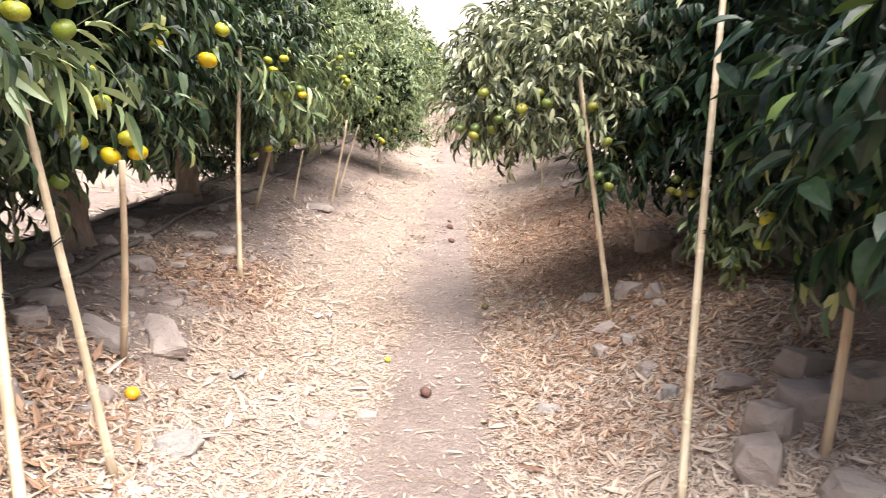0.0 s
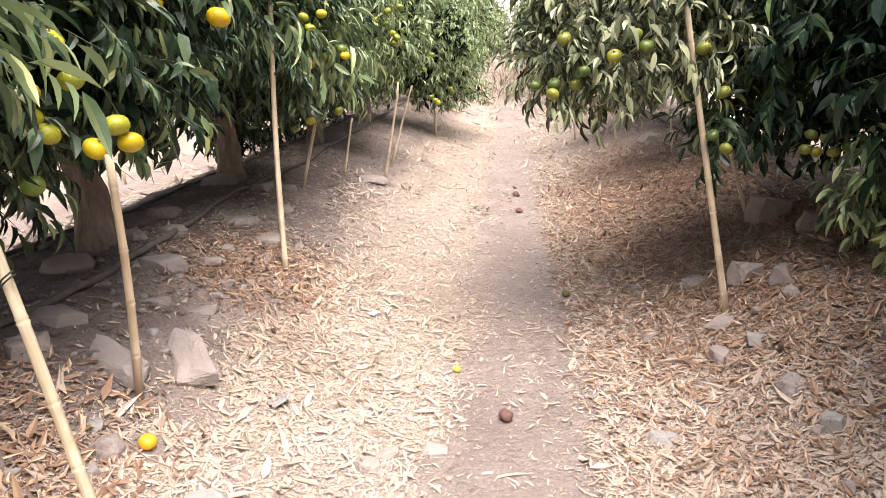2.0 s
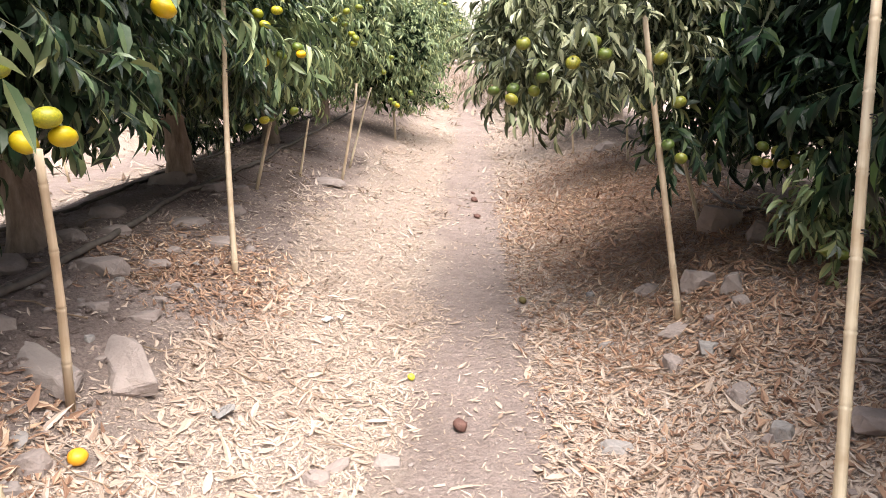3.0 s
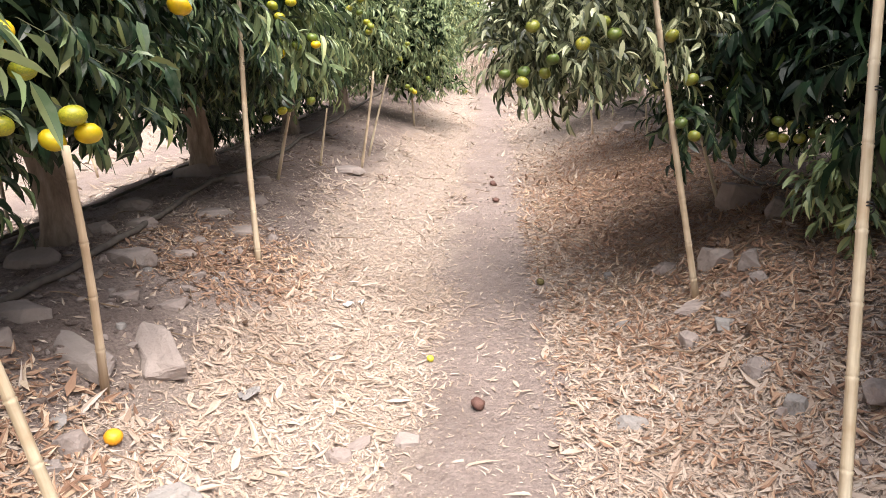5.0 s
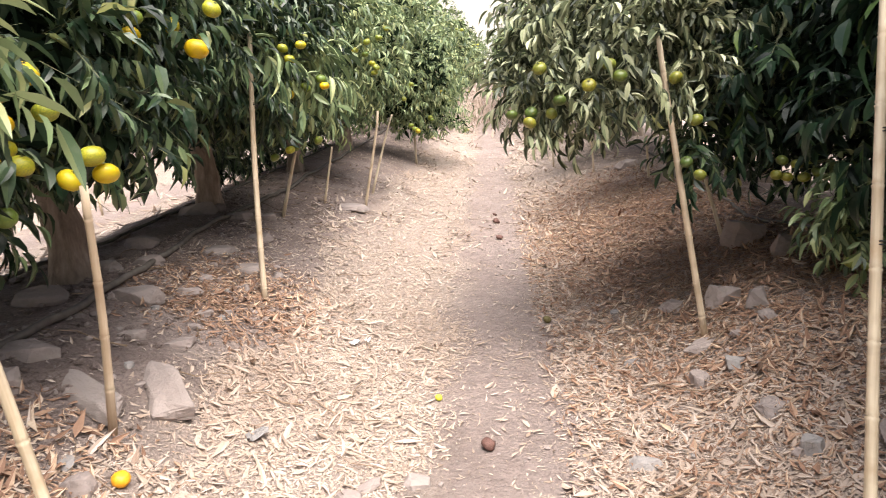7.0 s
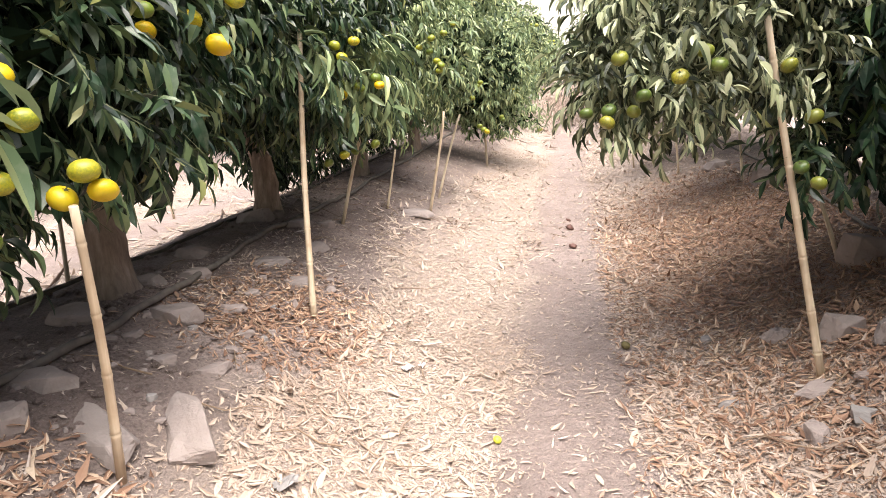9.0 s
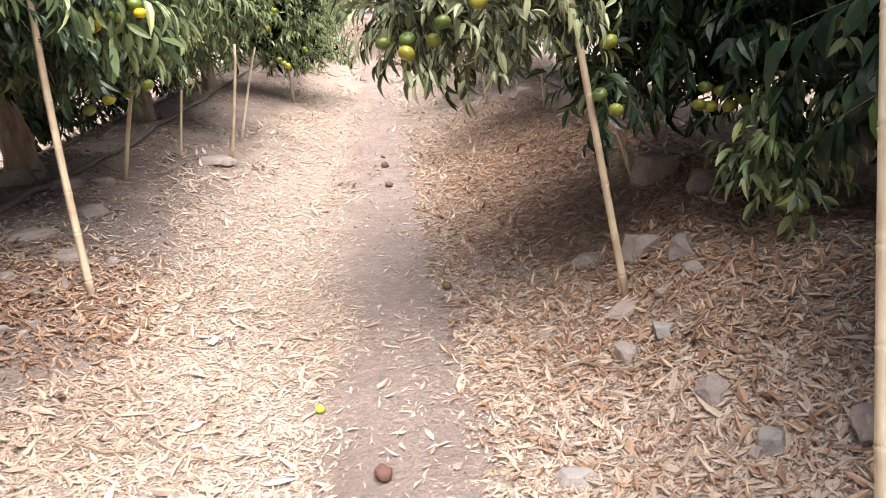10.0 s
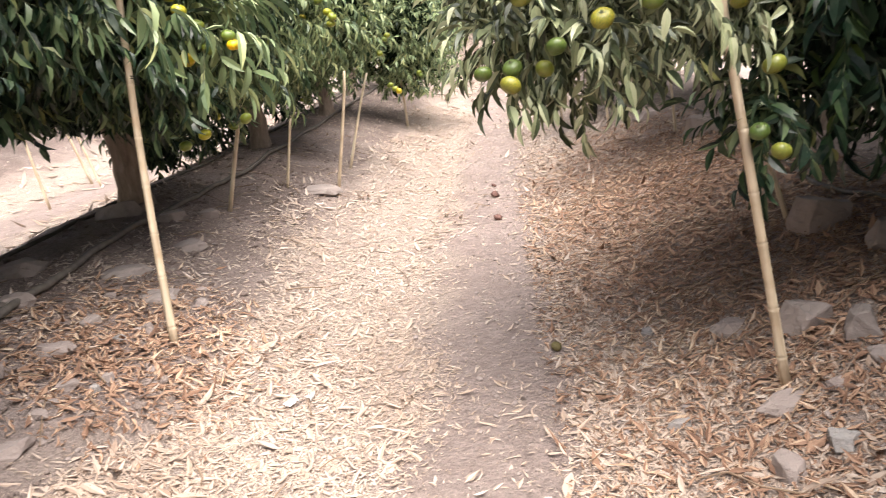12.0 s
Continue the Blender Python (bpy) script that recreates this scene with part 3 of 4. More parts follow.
def build_trees():
    rr = random.Random(5)
    # left row, beside the path
    a = (-2.2, 2.2)
    tree(a, hedge_lobes(rr, 0.95, 1.15) + local(a, [(-1.38, 2.6, 1.6, 0.28, 0.35, 0.33)]), 11, M_LEAF, 1100, length=0.10, width=0.038,
         boughs=[(local(a, [(-1.08, 2.72, 1.52, 0.12, 0.14, 0.10)]), M_LEAF_LIGHT_SUNLIT, 12, 9, 0.12, 0.032)],
         fruits=[(-0.98, 2.62, 1.6), (-0.97, 2.81, 1.66), (-0.99, 2.83, 1.58)], scatter=14, floor=0.5)
    a = (-2.10, 4.58)
    # the last lobe, at the unseen back, is added to shade the ridge
    tree(a, hedge_lobes(rr, 0.78, 1.0, 0.72, extra=3) + local(a, [(-1.45, 3.6, 1.55, 0.34, 0.45, 0.42), (-1.48, 3.95, 1.9, 0.36, 0.5, 0.42), (-1.6, 4.05, 1.45, 0.3, 0.4, 0.3), (-2.8, 4.4, 1.95, 0.55, 1.0, 0.8)]), 12, M_LEAF, 3100,
         length=0.088, width=0.034, droop=0.5, scatter=6, boughs=[(local(a, [(-1.74, 3.28, 1.20, 0.28, 0.32, 0.18)]), M_LEAF, 100, 11, 0.088, 0.034)], girth=0.085, lean=(-0.06, 0.02), floor=0.60,
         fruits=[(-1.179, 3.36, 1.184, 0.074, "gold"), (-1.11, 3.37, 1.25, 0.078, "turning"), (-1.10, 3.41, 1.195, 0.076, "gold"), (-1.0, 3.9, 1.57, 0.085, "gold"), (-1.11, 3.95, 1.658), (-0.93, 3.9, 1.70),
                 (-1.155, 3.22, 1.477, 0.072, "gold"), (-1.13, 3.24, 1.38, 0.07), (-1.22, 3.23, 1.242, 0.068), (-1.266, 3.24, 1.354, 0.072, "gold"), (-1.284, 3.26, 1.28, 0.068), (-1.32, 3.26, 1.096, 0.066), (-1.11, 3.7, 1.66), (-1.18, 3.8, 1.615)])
    a = (-2.28, 6.6)
    # here too the last lobe is an unseen back, added for shade on the ridge
    tree(a, hedge_lobes(rr, 0.82, 1.05, 0.62, extra=3) + local(a, [(-1.5, 6.4, 1.85, 0.36, 0.6, 0.4), (-1.62, 6.1, 1.25, 0.2, 0.3, 0.2), (-2.95, 6.6, 1.95, 0.55, 1.1, 0.8)]), 13, M_LEAF, 2700, scatter=12, fruit_kind="turning", girth=0.09, floor=0.56,
         droop=0.5, boughs=[(local(a, [(-1.26, 5.20, 1.64, 0.15, 0.08, 0.08)]), M_LEAF_LIGHT_SUNLIT, 9, 7, 0.15, 0.042), (local(a, [(-1.42, 5.50, 1.62, 0.28, 0.24, 0.32)]), M_LEAF, 130, 11, 0.085, 0.03),
                 # the lighter alley-side boughs from here on paint in sunlit sprays
                 (local(a, [(-1.3, 7.6, 1.75, 0.30, 0.4, 0.4)]), M_LEAF_LIGHT_SUNLIT, 130, 10, 0.085, 0.03), (local(a, [(-2.95, 8.2, 0.95, 0.25, 0.45, 0.3)]), M_LEAF, 90, 10, 0.1, 0.036),
                 (local(a, [(-1.08, 5.55, 1.58, 0.16, 0.16, 0.18)]), M_LEAF_LIGHT_SUNLIT, 26, 8, 0.13, 0.036), (local(a, [(-1.30, 5.92, 1.55, 0.22, 0.24, 0.22)]), M_LEAF_MID_SUNLIT, 55, 10, 0.085, 0.031),
                 (local(a, [(-1.45, 6.9, 1.42, 0.24, 0.35, 0.3)]), M_LEAF_MID_SUNLIT, 80, 10, 0.085, 0.031)],
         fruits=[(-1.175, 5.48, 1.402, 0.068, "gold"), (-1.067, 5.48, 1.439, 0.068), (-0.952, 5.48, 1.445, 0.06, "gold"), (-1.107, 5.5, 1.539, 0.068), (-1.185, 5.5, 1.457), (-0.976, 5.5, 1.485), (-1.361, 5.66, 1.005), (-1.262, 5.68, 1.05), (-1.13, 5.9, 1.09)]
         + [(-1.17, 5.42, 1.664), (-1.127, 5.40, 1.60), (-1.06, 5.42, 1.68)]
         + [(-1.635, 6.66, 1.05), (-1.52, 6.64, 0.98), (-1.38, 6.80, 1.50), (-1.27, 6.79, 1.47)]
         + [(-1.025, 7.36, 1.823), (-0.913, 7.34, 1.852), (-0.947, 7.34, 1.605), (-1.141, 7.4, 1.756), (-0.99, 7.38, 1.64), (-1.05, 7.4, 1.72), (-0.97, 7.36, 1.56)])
    # this tree and the next are paler: sun and haze are in their leaf colour
    a = (-2.25, 8.9)
    tree(a, hedge_lobes(rr, 0.95, 1.25, 0.6) + local(a, [(-1.25, 8.7, 1.85, 0.4, 0.7, 0.42)]), 14, M_LEAF_LIGHT_SUNLIT, 1900, scatter=24, fruit_kind="turning",
         boughs=[(local(a, [(-2.95, 9.1, 0.9, 0.3, 1.1, 0.35)]), M_LEAF, 200, 10, 0.1, 0.036)],
         fruits=[(-0.93, 8.98, 1.307), (-0.84, 8.98, 1.461), (-0.815, 8.96, 0.965), (-0.86, 8.98, 1.0), (-0.87, 8.97, 1.43), (-0.78, 8.96, 0.94), (-0.95, 8.4, 1.66), (-0.93, 8.38, 1.6)])
    a = (-2.15, 11.2)
    tree(a, hedge_lobes(rr, 1.15, 1.25, 0.45) + local(a, [(-1.1, 12.0, 1.0, 0.4, 0.6, 0.5), (-0.95, 11.6, 1.7, 0.5, 0.6, 0.6), (-0.72, 12.6, 0.75, 0.35, 0.5, 0.5)]), 15, M_LEAF_LIGHT_SUNLIT, 1500, scatter=30, floor=0.12, fruit_kind="turning", boughs=[(local(a, [(-2.9, 11.3, 0.9, 0.3, 1.2, 0.4)]), M_LEAF, 200, 10, 0.1, 0.036)])
    # right row, beside the path
    a = (2.75, 2.6)
    # crown raised and an overhead lobe added, out of view, to shade the ground
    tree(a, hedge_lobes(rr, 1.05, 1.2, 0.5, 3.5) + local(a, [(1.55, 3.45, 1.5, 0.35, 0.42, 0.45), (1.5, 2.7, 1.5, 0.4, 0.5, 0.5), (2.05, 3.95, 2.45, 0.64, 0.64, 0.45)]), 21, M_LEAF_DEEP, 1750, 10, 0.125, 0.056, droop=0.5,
         # this bough's lighter green stands in for leaves that catch the light
         boughs=[(local(a, [(1.42, 3.05, 1.22, 0.14, 0.25, 0.26)]), M_LEAF_MID_SUNLIT, 26, 9, 0.12, 0.048)],
         fruits=[(1.31, 3.38, 1.02, 0.07), (1.25, 3.28, 0.95, 0.065)], fruit_kind="ripe", scatter=4, floor=0.28, fold=(0.1, 0.6))
    a = (2.75, 5.5)
    # dark crown against pale boughs: part of this contrast is shade and sun in the colour
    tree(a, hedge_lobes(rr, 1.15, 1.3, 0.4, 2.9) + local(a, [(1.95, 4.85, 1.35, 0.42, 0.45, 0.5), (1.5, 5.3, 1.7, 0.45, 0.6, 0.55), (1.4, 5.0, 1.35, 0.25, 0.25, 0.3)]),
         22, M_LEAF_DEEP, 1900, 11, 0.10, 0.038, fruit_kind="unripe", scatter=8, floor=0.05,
         boughs=[(local(a, [(0.60, 4.98, 1.62, 0.46, 0.36, 0.34)]), M_LEAF_DUSTY_LIT, 330, 13, 0.075, 0.026), (local(a, [(1.10, 5.6, 1.75, 0.55, 0.70, 0.38)]), M_LEAF_DUSTY_LIT, 330, 13, 0.075, 0.026),
                 (local(a, [(0.36, 4.84, 1.38, 0.22, 0.2, 0.16)]), M_LEAF_DUSTY_LIT, 70, 13, 0.072, 0.024), (local(a, [(1.07, 4.86, 1.09, 0.12, 0.13, 0.10)]), M_LEAF, 30, 11, 0.085, 0.032),
                 (local(a, [(1.85, 4.75, 0.95, 0.2, 0.2, 0.3)]), M_LEAF_LIGHT_SUNLIT, 45, 11, 0.085, 0.028), (local(a, [(1.74, 4.64, 0.70, 0.12, 0.12, 0.15)]), M_LEAF_LIGHT_SUNLIT, 25, 11, 0.085, 0.028)],
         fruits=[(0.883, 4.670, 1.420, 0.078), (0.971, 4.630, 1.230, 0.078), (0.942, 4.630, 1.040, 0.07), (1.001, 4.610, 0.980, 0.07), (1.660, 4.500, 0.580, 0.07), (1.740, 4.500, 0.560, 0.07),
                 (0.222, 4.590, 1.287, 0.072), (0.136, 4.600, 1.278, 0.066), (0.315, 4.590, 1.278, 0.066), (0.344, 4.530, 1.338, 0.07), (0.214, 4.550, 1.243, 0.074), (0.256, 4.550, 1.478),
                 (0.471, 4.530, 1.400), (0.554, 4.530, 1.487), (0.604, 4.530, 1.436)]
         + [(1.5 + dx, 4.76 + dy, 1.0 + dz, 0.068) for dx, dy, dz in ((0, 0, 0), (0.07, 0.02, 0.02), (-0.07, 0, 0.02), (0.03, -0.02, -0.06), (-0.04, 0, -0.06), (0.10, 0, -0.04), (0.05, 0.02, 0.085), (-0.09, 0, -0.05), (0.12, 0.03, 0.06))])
    a = (2.8, 8.1)
    tree(a, hedge_lobes(rr, 1.6, 1.3, 0.66), 23, M_LEAF_DUSTY_LIT, 1700, 11, 0.085, 0.029, fruit_kind="unripe", scatter=10)
    a = (2.6, 10.6)
    tree(a, hedge_lobes(rr, 1.6, 1.3, 0.6), 24, M_LEAF_MID_SUNLIT, 1200, scatter=10, fruit_kind="turning")
    # the rest of the rows repeats a few trees
    kinds = []
    for k in range(4):
        # far crowns share two greens with sunlight and haze painted in
        kinds.append(tree((40 + 4 * k, -40), hedge_lobes(rr, 1.3, 1.3, 0.16, 3.2, 7), 50 + k, M_LEAF_LIGHT_SUNLIT if k in (1, 3) else M_LEAF_MID_SUNLIT, 260, 8, 0.17, 0.062, scatter=14, far=True, floor=0.12, fruit_kind="turning"))
    used = set()

    def repeat(x, y, k):
        m = pose(x, y, gz(x, y), 0, 0, rr.choice((0, 180)) + rr.uniform(-15, 15))
        if k not in used:
            used.add(k)
            kinds[k].matrix_basis = m
        else:
            copy_thing(kinds[k], m)

    # the last two rows stand unseen behind the start, added to hold back light
    for row, start, end in ((-2.3, 13.5, 41), (2.6, 13.0, 41), (-7.1, 1.0, 20), (7.3, 1.0, 14), (-2.2, -8.5, 1.0), (2.6, -8.5, 1.0)):
        y = start
        while y < end:
            if not (abs(row) < 3 and 0.6 < y < 13):
                shift = 0.75 * min(max((y - 12) / 8, 0), 1) if row > 0 else 0.45 * min(max((y - 13) / 8, 0), 1)
                inward = shift if abs(row) < 3 else 0
                repeat(row - math.copysign(inward, row) + rr.uniform(-0.15, 0.15), y, rr.randrange(4))
            y += 2.3
    for x, y in ((-1.3, 41.5), (1.5, 42.5), (0.1, 44)):
        repeat(x, y, rr.randrange(4))


build_trees()

# ---- stakes ----


def stake(base, tip, r=0.016, tie=None, seed=0, sink=0.05):
    """A bamboo prop with swollen nodes, pushed into the ground."""
    rnd = random.Random(seed)
    b = Vector((base[0], base[1], gz(base[0], base[1])))
    t = Vector(tip)
    d = t - b
    n = d.length
    root = new("bamboo_stake")
    root.matrix_basis = Matrix.Translation(b) @ d.to_track_quat("Z", "Y").to_matrix().to_4x4()
    tagged(root, "pale bamboo prop stuck in the soil under a tree", "stake", "bamboo props")
    pts, rad = [(0, 0, -sink)], [r]
    z, bow = rnd.uniform(0.05, 0.2), rnd.uniform(-0.02, 0.02)
    while z < n:
        for o, f in ((-0.014, 0.98), (-0.005, 1.13), (-0.001, 0.90), (0.003, 1.08), (0.012, 0.97)):
            h = z + o
            pts.append((bow * math.sin(math.pi * h / n), bow * 0.6 * math.sin(2 * h / n), h))
            rad.append(r * f * (1 - 0.25 * h / n))
        z += rnd.uniform(0.17, 0.24)
    pts.append((0, 0, n))
    rad.append(r * 0.74)
    vs, fs = tube(pts, rad, 10)
    child("pole", mesh_from("pole", vs, fs, M_BAMBOO, True), root)
    for h in tie or ():
        ring = []
        for j, o in enumerate((-0.006, 0.003)):
            c = [((r * 1.06) * math.cos(w), (r * 1.06) * math.sin(w), h + o + 0.01 * math.sin(w)) for w in np.linspace(0, 2 * math.pi, 13)]
            ring.append(tube(c, [0.0022] * 13, 5))
        vs, fs = join(ring)
        child("tie", mesh_from("tie", vs, fs, M_TIE), root, "dark wire tie")
    return root


STAKES = [((-1.245, 3.44), (-1.116, 3.32, 1.171), 0.015), ((-1.292, 5.045), (-1.325, 5.34, 1.75), 0.018), ((-1.723, 6.78), (-1.49, 6.93, 1.27), 0.016),
          ((-1.566, 7.57), (-1.462, 7.61, 0.90), 0.012), ((-1.24, 7.93), (-1.065, 7.97, 1.21), 0.015), ((-1.294, 8.67), (-1.06, 8.88, 1.14), 0.014),
          ((-1.117, 11.65), (-1.15, 11.65, 0.90), 0.02), ((-0.97, 2.83), (-1.11, 2.79, 1.5), 0.015), ((-1.0, 2.45), (-1.28, 2.90, 1.4), 0.018),
          ((1.092, 4.64), (0.80, 4.70, 1.62), 0.017), ((1.567, 5.80), (1.47, 6.00, 0.82), 0.014), ((1.404, 9.96), (1.345, 9.97, 0.8), 0.014),
          ((1.04, 11.50), (0.98, 11.50, 0.8), 0.014), ((1.758, 8.555), (1.703, 8.56, 0.85), 0.014), ((0.937, 2.96), (1.155, 3.70, 2.1), 0.016),
          ((1.40, 2.96), (1.46, 3.12, 1.2), 0.018), ((-2.75, 5.0), (-2.8, 5.1, 1.0), 0.013), ((-5.05, 10.2), (-5.3, 10.2, 1.2), 0.016),
          ((-4.8, 10.0), (-5.1, 10.1, 1.2), 0.016), ((-4.72, 8.93), (-4.85, 9.0, 1.1), 0.016)]
for k, (b0, t0, r0) in enumerate(STAKES):
    stake(b0, t0, r0, {1: (1.12,), 7: (0.8,), 8: (0.7, 1.0), 14: (1.25, 0.95), 9: ()}.get(k), k)

# ---- rocks ----


def rock(x, y, size, turn=0.0, seed=0, mat=None, tilt=(0, 0), sink=0.25, label="", name="rock", taper=0.0):
    """An angular slab: a many-cornered block with worn edges and a rough skin, narrower at one end by taper."""
    rnd = random.Random(seed)
    bm = bmesh.new()
    n = rnd.choice((5, 6, 7))
    for level, grow in ((0.0, rnd.uniform(0.92, 1.08)), (rnd.uniform(0.25, 0.5), 1.04), (1.0, rnd.uniform(0.72, 0.95))):
        for k in range(n):
            w = 2 * math.pi * (k + rnd.uniform(-0.3, 0.3)) / n
            r = grow * rnd.uniform(0.82, 1.08)
            bm.verts.new((r * math.cos(w), r * math.sin(w), level + (rnd.uniform(-0.28, 0.0) if level > 0.9 else 0)))
    hull = bmesh.ops.convex_hull(bm, input=bm.verts[:])
    bmesh.ops.delete(bm, geom=[v for v in hull["geom_interior"] if isinstance(v, bmesh.types.BMVert)], context="VERTS")
    bmesh.ops.dissolve_limit(bm, angle_limit=radians(9), verts=bm.verts[:], edges=bm.edges[:])
    bmesh.ops.bevel(bm, geom=bm.edges[:], offset=0.035, segments=1, profile=0.6, affect="EDGES")
    bmesh.ops.triangulate(bm, faces=bm.faces[:])
    for turn_no in range(2):
        long = [e for e in bm.edges if e.calc_length() > (0.28 if turn_no else 0.45)]
        bmesh.ops.subdivide_edges(bm, edges=long, cuts=1)
        bmesh.ops.triangulate(bm, faces=[f for f in bm.faces if len(f.verts) > 3])
    shift = Vector((seed * 3.7, seed * 1.3, 0))
    for v in bm.verts:
        v.co += v.co.normalized() * (0.10 * noise.noise(v.co * 1.7 + shift) + 0.035 * noise.noise(v.co * 6 + shift))
        thin = 1 - taper * (v.co.x + 1) * 0.5
        v.co = Vector((v.co.x * size[0] * 0.5, v.co.y * size[1] * 0.5 * thin, (v.co.z * (0.5 + 0.5 * thin) - 0.5) * size[2]))
    me = bpy.data.meshes.new(name)
    bm.to_mesh(me)
    bm.free()
    me.materials.append(mat or M_ROCK)
    ob = new(name, me)
    low = 0.5 * size[2]
    ob.matrix_basis = pose(x, y, gz(x, y) + low * (1 - 2 * sink), tilt[0], tilt[1], turn)
    return tagged(ob, label or "angular mauve-grey stone lying among dry leaves", "rock", "field stones")


ROCKS = [(-1.235, 3.765, 0.50, 0.22, 0.11, 131), (-1.425, 3.575, 0.46, 0.19, 0.075, 152), (-1.69, 4.44, 0.25, 0.20, 0.12, 10), (-2.03, 4.24, 0.25, 0.18, 0.10, 10),
         (-1.71, 3.69, 0.24, 0.15, 0.08, 15), (-1.62, 3.44, 0.15, 0.13, 0.09, 60), (-1.2, 3.18, 0.11, 0.10, 0.08, 80), (1.275, 4.93, 0.23, 0.18, 0.13, 35),
         (1.385, 4.78, 0.26, 0.15, 0.13, 70), (1.07, 4.56, 0.23, 0.13, 0.06, 15), (0.96, 4.30, 0.10, 0.16, 0.08, -10), (1.10, 3.90, 0.17, 0.12, 0.06, 40),
         (1.115, 3.62, 0.12, 0.10, 0.08, 50), (0.60, 3.77, 0.15, 0.12, 0.05, 0), (1.64, 5.62, 0.30, 0.24, 0.19, 15), (1.74, 5.25, 0.26, 0.16, 0.13, 25),
         (1.08, 5.08, 0.20, 0.14, 0.06, 15), (1.12, 4.33, 0.11, 0.10, 0.08, 0), (-2.30, 6.40, 0.32, 0.2, 0.14, 0), (-1.95, 6.38, 0.25, 0.16, 0.09, 10),
         (-2.18, 6.52, 0.14, 0.12, 0.1, 0), (-1.33, 7.68, 0.36, 0.26, 0.08, 20), (1.33, 3.17, 0.26, 0.20, 0.20, 30), (1.22, 3.02, 0.28, 0.22, 0.18, 70),
         (1.60, 3.45, 0.26, 0.18, 0.12, 0), (1.37, 3.52, 0.28, 0.16, 0.07, 10), (1.47, 3.2, 0.30, 0.22, 0.16, -20), (1.66, 3.2, 0.26, 0.26, 0.16, 30),
         (1.38, 2.75, 0.22, 0.18, 0.1, 0), (-0.9, 3.12, 0.19, 0.15, 0.08, 20), (-1.42, 2.85, 0.16, 0.14, 0.12, 0), (-1.38, 2.95, 0.10, 0.1, 0.1, 0),
         (-0.48, 3.52, 0.11, 0.10, 0.05, 0), (-0.25, 3.64, 0.12, 0.10, 0.04, 10), (-0.43, 3.6, 0.12, 0.07, 0.03, 40), (0.74, 4.62, 0.1, 0.07, 0.04, 0),
         (1.9, 8.2, 0.4, 0.3, 0.25, 10), (1.75, 9.6, 0.36, 0.3, 0.16, 20), (-1.95, 5.0, 0.2, 0.14, 0.07, 10), (-1.5, 5.35, 0.22, 0.16, 0.05, 60),
         (-1.35, 4.15, 0.2, 0.1, 0.05, 70), (-1.58, 4.72, 0.16, 0.12, 0.05, 25), (-1.74, 5.5, 0.26, 0.18, 0.06, 50), (-2.05, 4.75, 0.2, 0.14, 0.07, 15),
         (-1.62, 5.0, 0.12, 0.09, 0.05, 80), (-1.66, 6.0, 0.22, 0.15, 0.07, 35), (-1.5, 4.05, 0.12, 0.09, 0.05, 5), (-2.2, 5.4, 0.24, 0.2, 0.09, 60), (-1.8, 6.6, 0.16, 0.12, 0.07, 10)]
for k, (x, y, a, b, c, w) in enumerate(ROCKS):
    grey = k in (13, 12, 17, 29, 35)
    rock(x, y, (a, b, c), w, {1: 127}.get(k, 100 + k), M_GREYROCK if grey else M_ROCK, ((k * 37) % 17 - 8, (k * 53) % 17 - 8), {0: 0.40, 1: 0.46}.get(k, 0.3 if c > 0.12 else 0.34),
         "grey stone half sunk among dry leaves" if grey else "", taper={0: 0.5, 1: 0.35, 8: 0.7}.get(k, 0.15))

rnd_chips = random.Random(404)
for k in range(46):
    if k < 34:
        x, y = rnd_chips.uniform(-1.85, -1.18), rnd_chips.uniform(2.95, 5.7)
    else:
        x, y = rnd_chips.uniform(0.75, 1.7), rnd_chips.uniform(3.3, 5.6)
    a = 0.035 + 0.075 * rnd_chips.random() ** 2
    rock(x, y, (a, a * rnd_chips.uniform(0.55, 0.9), a * rnd_chips.uniform(0.3, 0.55)), rnd_chips.uniform(0, 180), 300 + k, M_ROCK if k % 4 else M_GREYROCK,
         (rnd_chips.uniform(-12, 12), rnd_chips.uniform(-12, 12)), 0.25, "small flat chip of stone on the bank", "stone_chip", 0.3)

# ---- drip hoses ----


def hose(points, r, label):
    pts = []
    q = [Vector((x, y, gz(x, y) + r + 0.008)) for x, y in points]
    for k in range(len(q) - 1):
        p0, p1, p2, p3 = q[max(k - 1, 0)], q[k], q[k + 1], q[min(k + 2, len(q) - 1)]
        for j in range(8):
            t = j / 8
            c = 0.5 * (2 * p1 + (p2 - p0) * t + (2 * p0 - 5 * p1 + 4 * p2 - p3) * t * t + (3 * p1 - p0 - 3 * p2 + p3) * t ** 3)
            c.z = gz(c.x, c.y) + r + 0.008
            pts.append(c)
    pts.append(q[-1])
    vs, fs = tube(pts, [r] * len(pts), 8)
    tagged(new("drip_hose", mesh_from("drip_hose", vs, fs, M_HOSE, True)), label, "hose", "irrigation hoses")


hose([(-1.9, 0.0), (-1.86, 2.5), (-1.79, 3.72), (-1.79, 4.0), (-1.81, 4.30), (-1.86, 4.73), (-1.95, 5.30), (-2.00, 6.25), (-1.95, 7.28), (-2.0, 9.1), (-2.05, 14), (-2.0, 30)],
     0.018, "dusty black drip hose lying along the tree row")
hose([(-2.6, 0.0), (-2.5, 4.0), (-2.45, 5.28), (-2.46, 6.21), (-2.5, 9), (-2.45, 20)], 0.012, "dusty black drip hose behind the trunks")
hose([(2.4, 0.5), (2.35, 4.2), (2.06, 5.15), (1.93, 5.65), (1.87, 6.3), (2.05, 7.6), (2.25, 12), (2.3, 30)], 0.012, "dusty black drip hose among the stones")

